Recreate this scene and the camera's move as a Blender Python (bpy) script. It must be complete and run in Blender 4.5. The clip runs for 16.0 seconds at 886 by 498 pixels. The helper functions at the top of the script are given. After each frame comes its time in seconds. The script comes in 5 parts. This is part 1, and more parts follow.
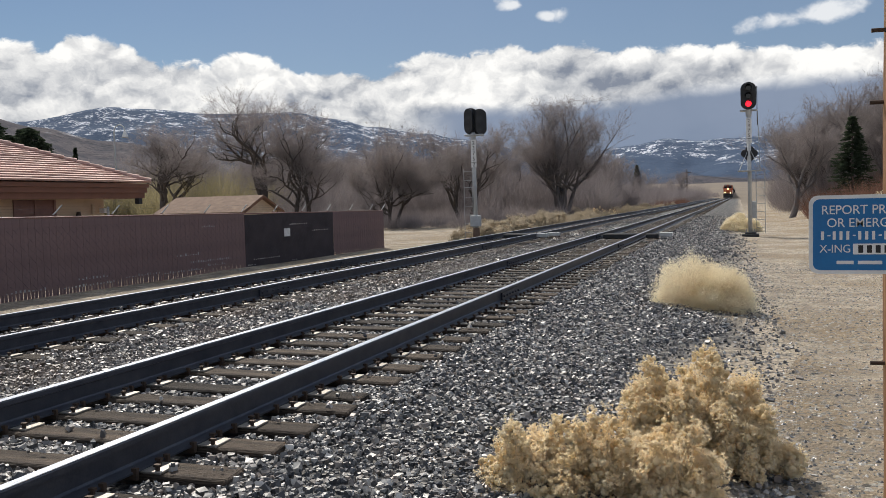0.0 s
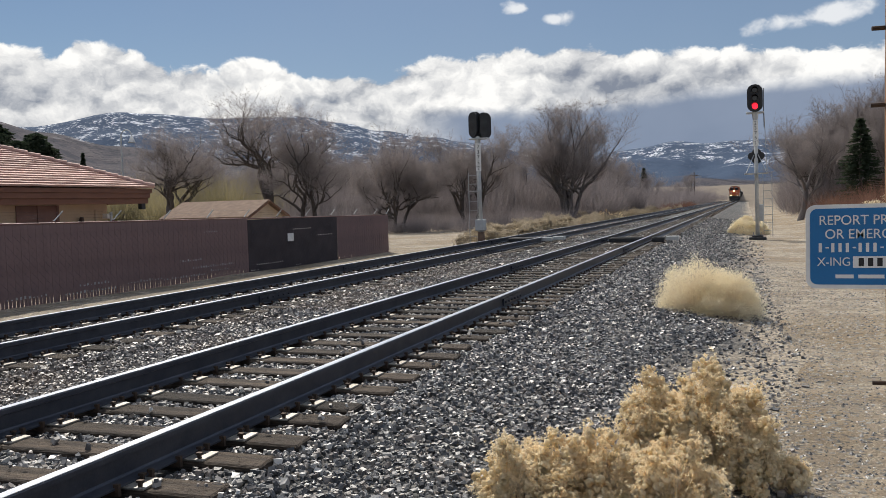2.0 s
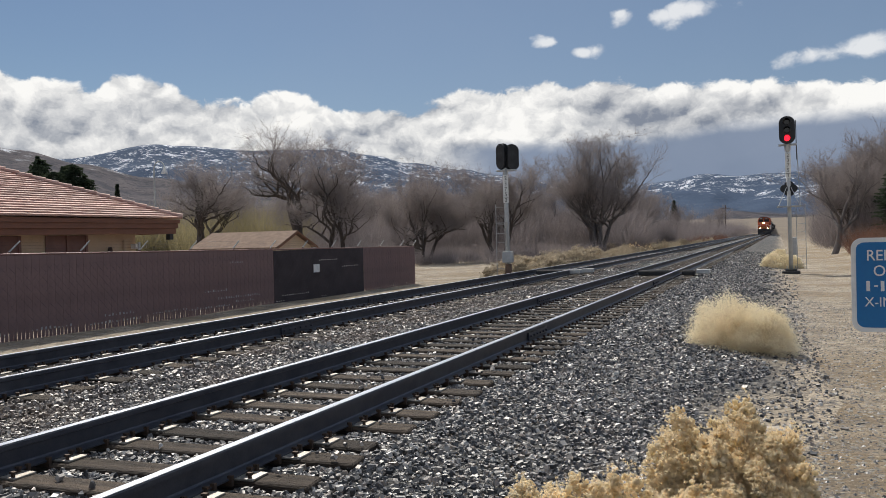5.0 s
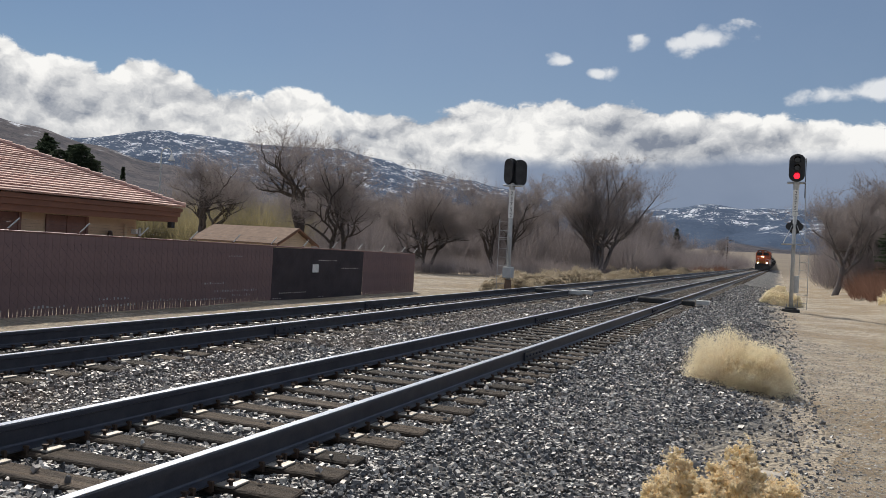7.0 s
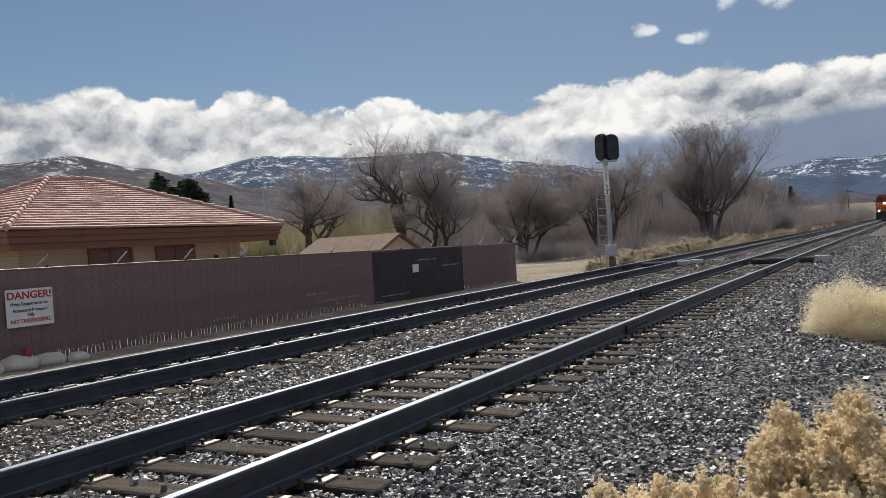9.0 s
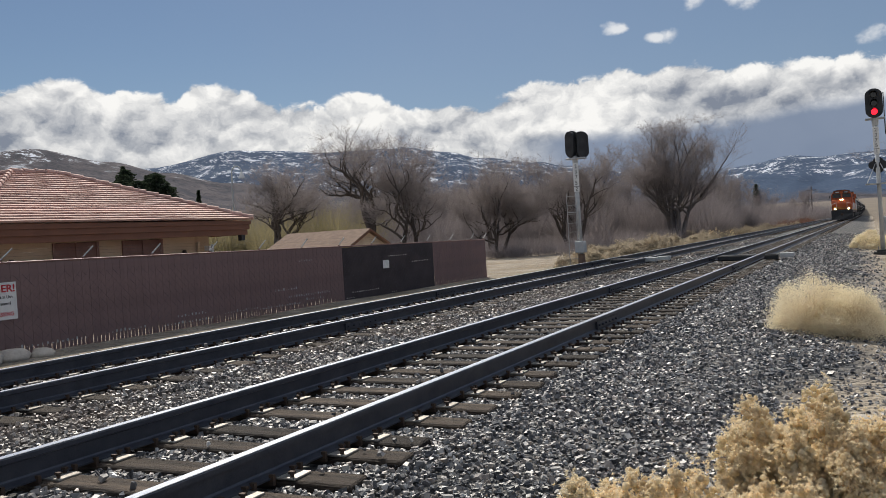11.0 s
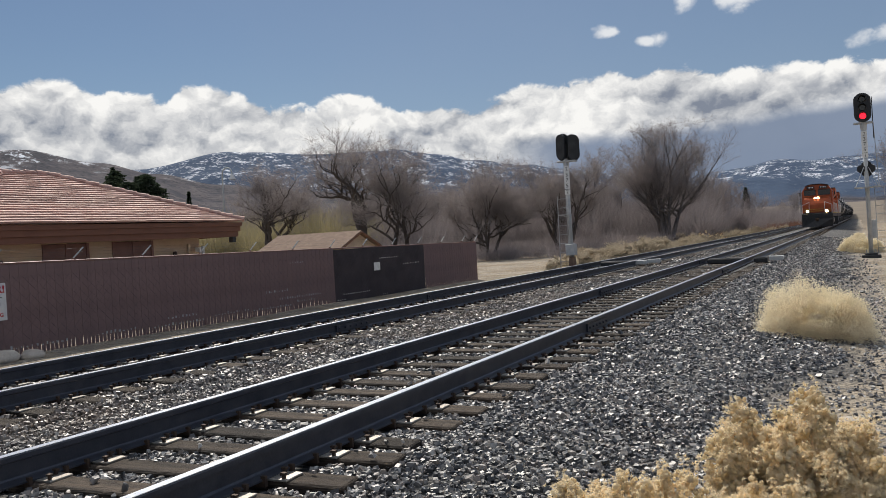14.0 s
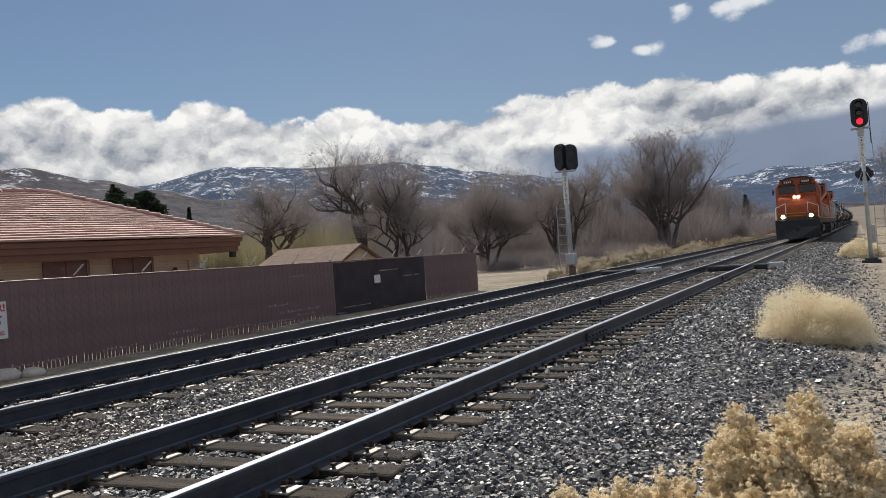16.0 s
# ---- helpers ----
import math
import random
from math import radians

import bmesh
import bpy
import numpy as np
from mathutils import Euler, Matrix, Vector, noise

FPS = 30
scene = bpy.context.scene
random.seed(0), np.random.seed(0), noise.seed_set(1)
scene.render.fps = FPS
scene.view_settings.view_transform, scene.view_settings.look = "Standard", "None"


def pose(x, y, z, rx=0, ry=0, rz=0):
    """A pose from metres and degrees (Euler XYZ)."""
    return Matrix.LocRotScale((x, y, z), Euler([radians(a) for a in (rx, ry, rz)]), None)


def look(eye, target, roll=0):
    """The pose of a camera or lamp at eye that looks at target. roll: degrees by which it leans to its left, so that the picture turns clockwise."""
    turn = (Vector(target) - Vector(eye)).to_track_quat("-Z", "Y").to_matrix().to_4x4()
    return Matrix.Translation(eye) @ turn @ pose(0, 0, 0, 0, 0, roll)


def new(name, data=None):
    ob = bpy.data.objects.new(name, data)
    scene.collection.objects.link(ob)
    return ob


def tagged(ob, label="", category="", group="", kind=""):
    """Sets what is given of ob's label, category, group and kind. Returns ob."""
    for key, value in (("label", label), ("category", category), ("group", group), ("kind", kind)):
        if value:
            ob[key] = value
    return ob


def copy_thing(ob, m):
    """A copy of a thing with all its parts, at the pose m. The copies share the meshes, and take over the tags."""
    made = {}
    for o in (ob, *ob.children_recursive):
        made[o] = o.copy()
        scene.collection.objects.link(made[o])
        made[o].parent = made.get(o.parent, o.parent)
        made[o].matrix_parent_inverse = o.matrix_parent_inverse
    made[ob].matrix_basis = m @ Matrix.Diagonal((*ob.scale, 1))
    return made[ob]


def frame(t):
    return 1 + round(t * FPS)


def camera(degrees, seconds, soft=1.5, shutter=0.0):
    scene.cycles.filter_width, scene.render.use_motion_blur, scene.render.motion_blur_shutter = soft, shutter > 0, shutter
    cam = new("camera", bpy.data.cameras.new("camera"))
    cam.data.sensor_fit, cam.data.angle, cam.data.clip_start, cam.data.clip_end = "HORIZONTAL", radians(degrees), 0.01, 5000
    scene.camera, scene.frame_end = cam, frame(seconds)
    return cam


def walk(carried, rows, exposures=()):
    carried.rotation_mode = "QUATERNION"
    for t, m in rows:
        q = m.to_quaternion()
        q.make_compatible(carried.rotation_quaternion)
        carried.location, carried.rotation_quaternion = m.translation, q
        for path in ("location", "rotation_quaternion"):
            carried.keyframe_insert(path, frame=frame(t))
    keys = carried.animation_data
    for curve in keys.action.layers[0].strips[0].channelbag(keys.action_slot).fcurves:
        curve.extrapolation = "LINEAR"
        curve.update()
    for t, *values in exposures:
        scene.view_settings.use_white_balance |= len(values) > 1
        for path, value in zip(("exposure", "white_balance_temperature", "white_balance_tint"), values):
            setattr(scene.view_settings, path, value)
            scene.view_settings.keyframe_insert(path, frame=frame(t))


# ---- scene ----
cam = camera(56.0, 16.0, soft=0.5)
PATH = [
    (0, (4.062, -0.532, 1.268), (3.371, 1.341, 1.155), -1.5),
    (0.5, (4.077, -0.408, 1.264), (3.386, 1.465, 1.148), -1.7),
    (1, (4.076, -0.392, 1.265), (3.386, 1.481, 1.145), -1.9),
    (1.5, (4.083, -0.383, 1.268), (3.388, 1.488, 1.151), -1.9),
    (2, (4.1, -0.368, 1.285), (3.393, 1.499, 1.181), -1.7),
    (2.5, (4.148, -0.34, 1.289), (3.423, 1.522, 1.202), -1.2),
    (3, (4.18, -0.277, 1.291), (3.431, 1.576, 1.221), -0.7),
    (3.5, (4.182, -0.289, 1.279), (3.419, 1.559, 1.215), -0.4),
    (3.7, (4.194, -0.274, 1.275), (3.423, 1.571, 1.21), -0.2),
    (5.8, (4.037, -0.121, 1.303), (3.270, 1.726, 1.327), -1.8),
    (6, (4.039, -0.12, 1.329), (3.282, 1.731, 1.361), -0.9),
    (6.5, (4.009, -0.08, 1.319), (3.318, 1.796, 1.354), 1.4),
    (6.9, (4.004, -0.064, 1.32), (3.211, 1.772, 1.318), 2.9),
    (7, (3.998, -0.03, 1.325), (3.227, 1.816, 1.32), 3.2),
    (7.5, (4.135, 0.151, 1.286), (3.479, 2.04, 1.263), 1.5),
    (8, (4.133, 0.186, 1.24), (3.314, 2.011, 1.214), -0.2),
    (8.5, (4.119, 0.16, 1.221), (3.142, 1.905, 1.211), -1.9),
    (9, (4.164, 0.236, 1.198), (3.165, 1.969, 1.182), -3.7),
    (11.5, (4.136, 0.216, 1.196), (3.212, 1.99, 1.164), -3.3),
    (12, (4.151, 0.193, 1.2), (3.235, 1.971, 1.167), -3.3),
    (12.5, (4.158, 0.19, 1.2), (3.244, 1.968, 1.169), -3.2),
    (13, (4.148, 0.192, 1.199), (3.234, 1.97, 1.171), -3.2),
    (13.5, (4.137, 0.188, 1.199), (3.222, 1.967, 1.172), -3.2),
    (14, (4.147, 0.196, 1.199), (3.231, 1.974, 1.173), -3.3),
    (14.5, (4.156, 0.189, 1.195), (3.240, 1.967, 1.176), -3.6),
    (15, (4.163, 0.194, 1.194), (3.247, 1.972, 1.183), -3.8),
    (15.5, (4.187, 0.177, 1.198), (3.272, 1.955, 1.193), -4.1),
    (16, (4.185, 0.184, 1.196), (3.269, 1.962, 1.198), -4.2),
]
walk(cam, [(t, look(eye, target, roll)) for t, eye, target, roll in PATH], exposures=((0, 0.15), (3.7, 0.13), (5.8, 0.04), (16, 0.04)))
# ---- world, sun, exposure ----
SUN_AZ, SUN_EL = radians(-40), radians(47)  # azimuth from +y, towards +x positive

sun = new("sun", bpy.data.lights.new("sun", "SUN"))
sun.data.energy, sun.data.angle, sun.data.color = 3.9, radians(0.6), (1.0, 0.93, 0.82)
sun_dir = Vector((math.sin(SUN_AZ) * math.cos(SUN_EL), math.cos(SUN_AZ) * math.cos(SUN_EL), math.sin(SUN_EL)))
sun.matrix_world = look(sun_dir * 200, (0, 0, 0))


class Nodes:
    """Short hand for building a node tree."""

    def __init__(self, tree):
        self.tree = tree
        tree.nodes.clear()

    def add(self, kind, ins=None, operation="", smooth=False, invert=False):
        node = self.tree.nodes.new(kind)
        if operation:
            node.operation = operation
        if smooth:
            node.interpolation_type = "SMOOTHSTEP"
        if invert:
            node.invert = True
        for k, v in (ins or {}).items():
            self.put(node.inputs[k], v)
        return node

    def put(self, socket, v):
        if isinstance(v, bpy.types.NodeSocket):
            self.tree.links.new(v, socket)
        else:
            socket.default_value = v

    def math(self, op, a, b=0.0, c=0.0, clamp=False):
        n = self.tree.nodes.new("ShaderNodeMath")
        n.operation, n.use_clamp = op, clamp
        for i, v in enumerate((a, b, c)):
            self.put(n.inputs[i], v)
        return n.outputs[0]

    def step(self, v, lo, hi, a=0.0, b=1.0):
        n = self.add("ShaderNodeMapRange", {0: v, 1: lo, 2: hi, 3: a, 4: b}, smooth=True)
        return n.outputs[0]

    def mix(self, f, a, b, blend="MIX"):
        n = self.tree.nodes.new("ShaderNodeMix")
        n.data_type, n.blend_type = "RGBA", blend
        self.put(n.inputs[0], f)
        self.put(n.inputs[6], a if not isinstance(a, tuple) else (*a[:3], 1))
        self.put(n.inputs[7], b if not isinstance(b, tuple) else (*b[:3], 1))
        return n.outputs[2]

    def noise(self, vec, scale, detail=5.0, rough=0.55, kind="ShaderNodeTexNoise"):
        n = self.add(kind, {"Vector": vec, "Scale": scale, "Detail": detail, "Roughness": rough})
        return n.outputs[0]

    def ramp(self, fac, stops):
        n = self.add("ShaderNodeValToRGB", {0: fac})
        els = n.color_ramp.elements
        while len(els) < len(stops):
            els.new(1.0)
        for e, (p, c) in zip(els, stops):
            e.position = p
            e.color = (c, c, c, 1) if isinstance(c, float) else (*c[:3], 1)
        return n.outputs[0]


def build_world():
    w = bpy.data.worlds.new("sky")
    scene.world = w
    w.use_nodes = True
    n = Nodes(w.node_tree)
    sky = n.add("ShaderNodeTexSky")
    sky.sky_type, sky.sun_disc, sky.sun_elevation, sky.sun_rotation = "NISHITA", False, SUN_EL, SUN_AZ
    sky.air_density, sky.dust_density, sky.ozone_density = 1.0, 0.3, 4.0
    scaled = n.add("ShaderNodeVectorMath", {0: sky.outputs[0], "Scale": 0.054}, operation="SCALE").outputs[0]
    co = n.add("ShaderNodeTexCoord").outputs["Generated"]
    sep = n.add("ShaderNodeSeparateXYZ", {0: co})
    az = n.math("MULTIPLY", n.math("ARCTAN2", sep.outputs[0], sep.outputs[1]), 57.2958)
    el = n.math("MULTIPLY", n.math("ARCSINE", sep.outputs[2]), 57.2958)
    p = n.add("ShaderNodeCombineXYZ", {0: az, 1: n.math("MULTIPLY", el, 1.25), 2: 3.3}).outputs[0]
    warp = n.add("ShaderNodeTexNoise", {"Vector": p, "Scale": 0.30, "Detail": 4.0, "Roughness": 0.6}).outputs["Color"]
    warp = n.add("ShaderNodeVectorMath", {0: warp, 1: (0.5, 0.5, 0.5)}, operation="SUBTRACT").outputs[0]
    warp = n.add("ShaderNodeVectorMath", {0: warp, "Scale": 3.2}, operation="SCALE").outputs[0]
    p = n.add("ShaderNodeVectorMath", {0: p, 1: warp}, operation="ADD").outputs[0]
    p_up = n.add("ShaderNodeVectorMath", {0: p, 1: (-0.2, 0.75, 0.0)}, operation="ADD").outputs[0]

    def billow(at):
        v1 = n.add("ShaderNodeTexVoronoi", {"Vector": at, "Scale": 0.21}).outputs["Distance"]
        v2 = n.add("ShaderNodeTexVoronoi", {"Vector": at, "Scale": 0.55}).outputs["Distance"]
        fine = n.noise(at, 0.9, 6.0, 0.6)
        s = n.math("ADD", n.math("MULTIPLY", v1, -0.5), n.math("MULTIPLY", v2, -0.28))
        return n.math("ADD", n.math("ADD", s, 0.72), n.math("MULTIPLY", fine, 0.22))
    big, big_up = billow(p), billow(p_up)
    broad = n.noise(p, 0.10, 3.0, 0.5)
    # top of the cloud bank by azimuth
    tops = ((-62, 10.2), (-54.6, 10.9), (-52.4, 11.6), (-50.2, 11.1), (-46.3, 10.3), (-45.1, 10.0), (-43.9, 11.0), (-41.4, 10.8), (-38.4, 10.0), (-35.6, 9.6), (-33.1, 10.8),
            (-31.3, 9.9), (-29.5, 9.3), (-24.0, 9.0), (-21.2, 10.2), (-19.1, 10.4), (-15.4, 11.0), (-13.7, 10.4), (-8.5, 10.0), (-6.5, 10.5), (-3.1, 9.9), (-0.8, 9.5), (8, 9.2))
    where = n.math("DIVIDE", n.math("ADD", az, 62.0), 70.0, clamp=True)
    top = n.math("MULTIPLY", n.ramp(where, [((q + 62) / 70, e / 20) for q, e in tops]), 20.0)
    wisp = n.math("SUBTRACT", n.noise(p, 0.62, 9.0, 0.62), 0.5)
    ragged = n.math("ADD", n.math("MULTIPLY", n.math("SUBTRACT", big, 0.52), 2.2), n.math("MULTIPLY", wisp, 1.5))
    depth = n.math("ADD", n.math("SUBTRACT", top, el), ragged)
    bank = n.step(depth, 0.0, 0.45)
    lit = n.math("MULTIPLY", n.math("SUBTRACT", big, big_up), 2.3)
    east = n.step(az, -24.0, -18.5)
    bright = n.math("ADD", 0.82, n.math("MULTIPLY", n.math("SUBTRACT", broad, 0.5), 2.4))
    bright = n.math("ADD", n.math("SUBTRACT", bright, n.math("MULTIPLY", depth, 0.07)), n.math("MULTIPLY", wisp, 1.15))
    # the long grey belly of the eastern cloud
    bx, by = n.math("DIVIDE", n.math("ADD", az, 5.0), 6.0), n.math("DIVIDE", n.math("SUBTRACT", el, 7.7), 1.1)
    belly = n.step(n.math("ADD", n.math("ADD", n.math("MULTIPLY", bx, bx), n.math("MULTIPLY", by, by)), n.math("MULTIPLY", ragged, -0.35)), 2.0, 0.0)
    bright = n.math("SUBTRACT", bright, n.math("ADD", n.math("MULTIPLY", belly, 0.36), n.math("MULTIPLY", east, 0.10)))
    bright = n.math("ADD", bright, lit, clamp=True)
    white = n.mix(bright, (0.215, 0.245, 0.305), (0.92, 0.91, 0.885))
    # slate rain sky under the eastern cloud
    under = n.math("MULTIPLY", east, n.step(n.math("ADD", el, n.math("SUBTRACT", n.math("MULTIPLY", ragged, 0.35), n.step(az, -9.0, 0.0, 0.0, 0.9))), 6.7, 5.5))
    white = n.mix(under, white, n.mix(broad, (0.15, 0.20, 0.29), (0.27, 0.32, 0.42)))
    # a gap of blue low in the bank
    gap = n.step(n.math("ADD", broad, n.math("MULTIPLY", n.math("SUBTRACT", big, 0.5), 0.3)), 0.24, 0.31)
    bank = n.math("MULTIPLY", bank, n.math("MAXIMUM", gap, east))
    # small fair-weather clouds above the bank
    small = None
    for ca, ce, sx, sy in ((-15.0, 12.9, 1.6, 0.7), (-12.7, 12.1, 1.4, 0.65), (-6.0, 14.3, 3.6, 1.2), (-10.3, 14.4, 1.5, 0.9), (3.2, 10.8, 6.5, 1.2)):
        dx = n.math("DIVIDE", n.math("SUBTRACT", az, ca), sx)
        dy = n.math("DIVIDE", n.math("SUBTRACT", el, ce), sy)
        dd = n.math("SQRT", n.math("ADD", n.math("MULTIPLY", dx, dx), n.math("MULTIPLY", dy, dy)))
        m = n.step(n.math("ADD", n.math("SUBTRACT", 0.8, dd), n.math("MULTIPLY", n.math("SUBTRACT", big, 0.5), 2.2)), 0.0, 0.5)
        small = m if small is None else n.math("MAXIMUM", small, m)
    # unseen broken cloud higher up, all round, added to lift the ambient light
    high = n.noise(co, 2.6, 6.0, 0.55)
    fill_cloud = n.math("MULTIPLY", n.step(high, 0.44, 0.58), n.step(el, 20.0, 34.0))
    # thin high veil
    veil = n.math("MULTIPLY", n.step(n.noise(p, 0.05, 5.0, 0.6), 0.4, 0.8), 0.12)
    veil = n.math("ADD", veil, n.math("MULTIPLY", n.step(az, -48.0, -18.0), 0.30))
    c = n.mix(veil, scaled, (0.275, 0.35, 0.48))
    c = n.mix(n.math("MULTIPLY", fill_cloud, 0.9), c, (0.85, 0.86, 0.88))
    c = n.mix(n.math("MULTIPLY", small, 0.85), c, (0.82, 0.83, 0.84))
    c = n.mix(bank, c, white)
    bg = n.add("ShaderNodeBackground", {0: c, 1: 1.0})
    out = n.add("ShaderNodeOutputWorld")
    n.put(out.inputs[0], bg.outputs[0])


build_world()


# ---- materials ----
def material(name, colors, rough=0.8, metal=0.0, scale=8.0, fine=60.0, bump=0.3, depth=0.01, vary=0.0, island=0.0, coords="Object",
             stretch=(1, 1, 1), emit=None, strength=0.0, spec=0.5, transmission=0.0, leaf=0.0):
    """Two colours mixed by coarse and fine noise, with bump of real size."""
    m = bpy.data.materials.new(name)
    m.use_nodes = True
    n = Nodes(m.node_tree)
    co = n.add("ShaderNodeTexCoord").outputs[coords]
    co = n.add("ShaderNodeMapping", {0: co, 3: stretch}).outputs[0]
    coarse = n.noise(co, scale, 4.0)
    grain = n.noise(co, fine, 3.0, 0.6)
    f = n.math("ADD", n.math("MULTIPLY", n.math("SUBTRACT", coarse, 0.5), 2.2), n.math("MULTIPLY", n.math("SUBTRACT", grain, 0.5), 1.2))
    f = n.math("ADD", f, 0.5, clamp=True)
    col = n.mix(f, colors[0], colors[1])
    if vary:
        r = n.add("ShaderNodeObjectInfo").outputs["Random"]
        col = n.mix(1.0, col, n.ramp(r, [(0.0, 1 - vary), (1.0, 1.0)]), "MULTIPLY")
    if island:
        r = n.add("ShaderNodeNewGeometry").outputs["Random Per Island"]
        col = n.mix(1.0, col, n.ramp(r, [(0.0, 1 - island), (0.75, 0.75), (1.0, 1.0)]), "MULTIPLY")
    b = n.add("ShaderNodeBsdfPrincipled", {"Base Color": col, "Metallic": metal, "Specular IOR Level": spec, "Transmission Weight": transmission})
    n.put(b.inputs["Roughness"], n.math("ADD", rough - 0.08, n.math("MULTIPLY", grain, 0.16), clamp=True))
    if bump:
        n.put(b.inputs["Normal"], n.add("ShaderNodeBump", {"Strength": bump, "Distance": depth, "Height": grain}).outputs[0])
    if emit:
        n.put(b.inputs["Emission Color"], (*emit, 1))
        b.inputs["Emission Strength"].default_value = strength
    face = b.outputs[0]
    if leaf:
        thin = n.add("ShaderNodeBsdfTranslucent", {"Color": col})
        face = n.add("ShaderNodeMixShader", {0: leaf, 1: face, 2: thin.outputs[0]}).outputs[0]
    n.put(n.add("ShaderNodeOutputMaterial").inputs[0], face)
    return m


def stone_material():
    """Crushed rock: every stone has a tone of its own, some rusty, some pale."""
    m = bpy.data.materials.new("ballast_stone")
    m.use_nodes = True
    n = Nodes(m.node_tree)
    r = n.add("ShaderNodeNewGeometry").outputs["Random Per Island"]
    co = n.add("ShaderNodeTexCoord").outputs["Object"]
    patch = n.noise(co, 0.7, 3.0)
    col = n.ramp(r, [(0.0, (0.026, 0.029, 0.036)), (0.35, (0.078, 0.083, 0.092)), (0.55, (0.165, 0.16, 0.158)), (0.70, (0.245, 0.21, 0.185)), (0.85, (0.40, 0.385, 0.365)), (1.0, (0.64, 0.62, 0.59))])
    sep = n.add("ShaderNodeSeparateXYZ", {0: co})
    # brown brake dust and soil near the far line
    west = n.step(sep.outputs[0], -0.4, -2.6)
    col = n.mix(n.math("MULTIPLY", west, n.step(patch, 0.3, 0.7)), col, n.mix(0.62, col, (0.23, 0.165, 0.115)))
    g = n.noise(co, 90.0, 3.0)
    col = n.mix(n.math("MULTIPLY", g, 0.12), col, (0.24, 0.235, 0.22))
    b = n.add("ShaderNodeBsdfPrincipled", {"Base Color": col, "Roughness": 0.42, "Specular IOR Level": 0.5,
                                           "Normal": n.add("ShaderNodeBump", {"Strength": 0.4, "Distance": 0.004, "Height": g}).outputs[0]})
    n.put(n.add("ShaderNodeOutputMaterial").inputs[0], b.outputs[0])
    return m


def ballast_material():
    """The bed between and beyond the single stones: cells of crushed rock."""
    m = bpy.data.materials.new("ballast_bed")
    m.use_nodes = True
    n = Nodes(m.node_tree)
    co = n.add("ShaderNodeTexCoord").outputs["Object"]
    v = n.add("ShaderNodeTexVoronoi", {"Vector": co, "Scale": 19.0})
    v2 = n.add("ShaderNodeTexVoronoi", {"Vector": co, "Scale": 7.0})
    tone = n.add("ShaderNodeSeparateColor", {0: v.outputs["Color"]}).outputs[0]
    tone2 = n.add("ShaderNodeSeparateColor", {0: v2.outputs["Color"]}).outputs[0]
    col = n.ramp(n.math("ADD", n.math("MULTIPLY", tone, 0.7), n.math("MULTIPLY", tone2, 0.3)),
                 [(0.0, (0.03, 0.032, 0.036)), (0.5, (0.085, 0.086, 0.088)), (0.8, (0.15, 0.14, 0.128)), (1.0, (0.34, 0.325, 0.30))])
    patch = n.noise(co, 0.5, 4.0)
    sep = n.add("ShaderNodeSeparateXYZ", {0: co})
    dusty = n.math("MULTIPLY", n.step(n.math("ADD", sep.outputs[0], n.math("MULTIPLY", n.math("SUBTRACT", patch, 0.5), 3.0)), 3.2, 4.5), n.step(n.noise(co, 5.0, 5.0), 0.25, 0.5))
    col = n.mix(dusty, col, n.mix(n.noise(co, 8.0), (0.34, 0.28, 0.205), (0.50, 0.425, 0.325)))
    h = n.math("ADD", v.outputs["Distance"], n.math("MULTIPLY", n.noise(co, 60.0), 0.3))
    b = n.add("ShaderNodeBsdfPrincipled", {"Base Color": col, "Roughness": 0.75, "Specular IOR Level": 0.35,
                                           "Normal": n.add("ShaderNodeBump", {"Strength": 1.0, "Distance": 0.045, "Height": h}, invert=True).outputs[0]})
    n.put(n.add("ShaderNodeOutputMaterial").inputs[0], b.outputs[0])
    return m


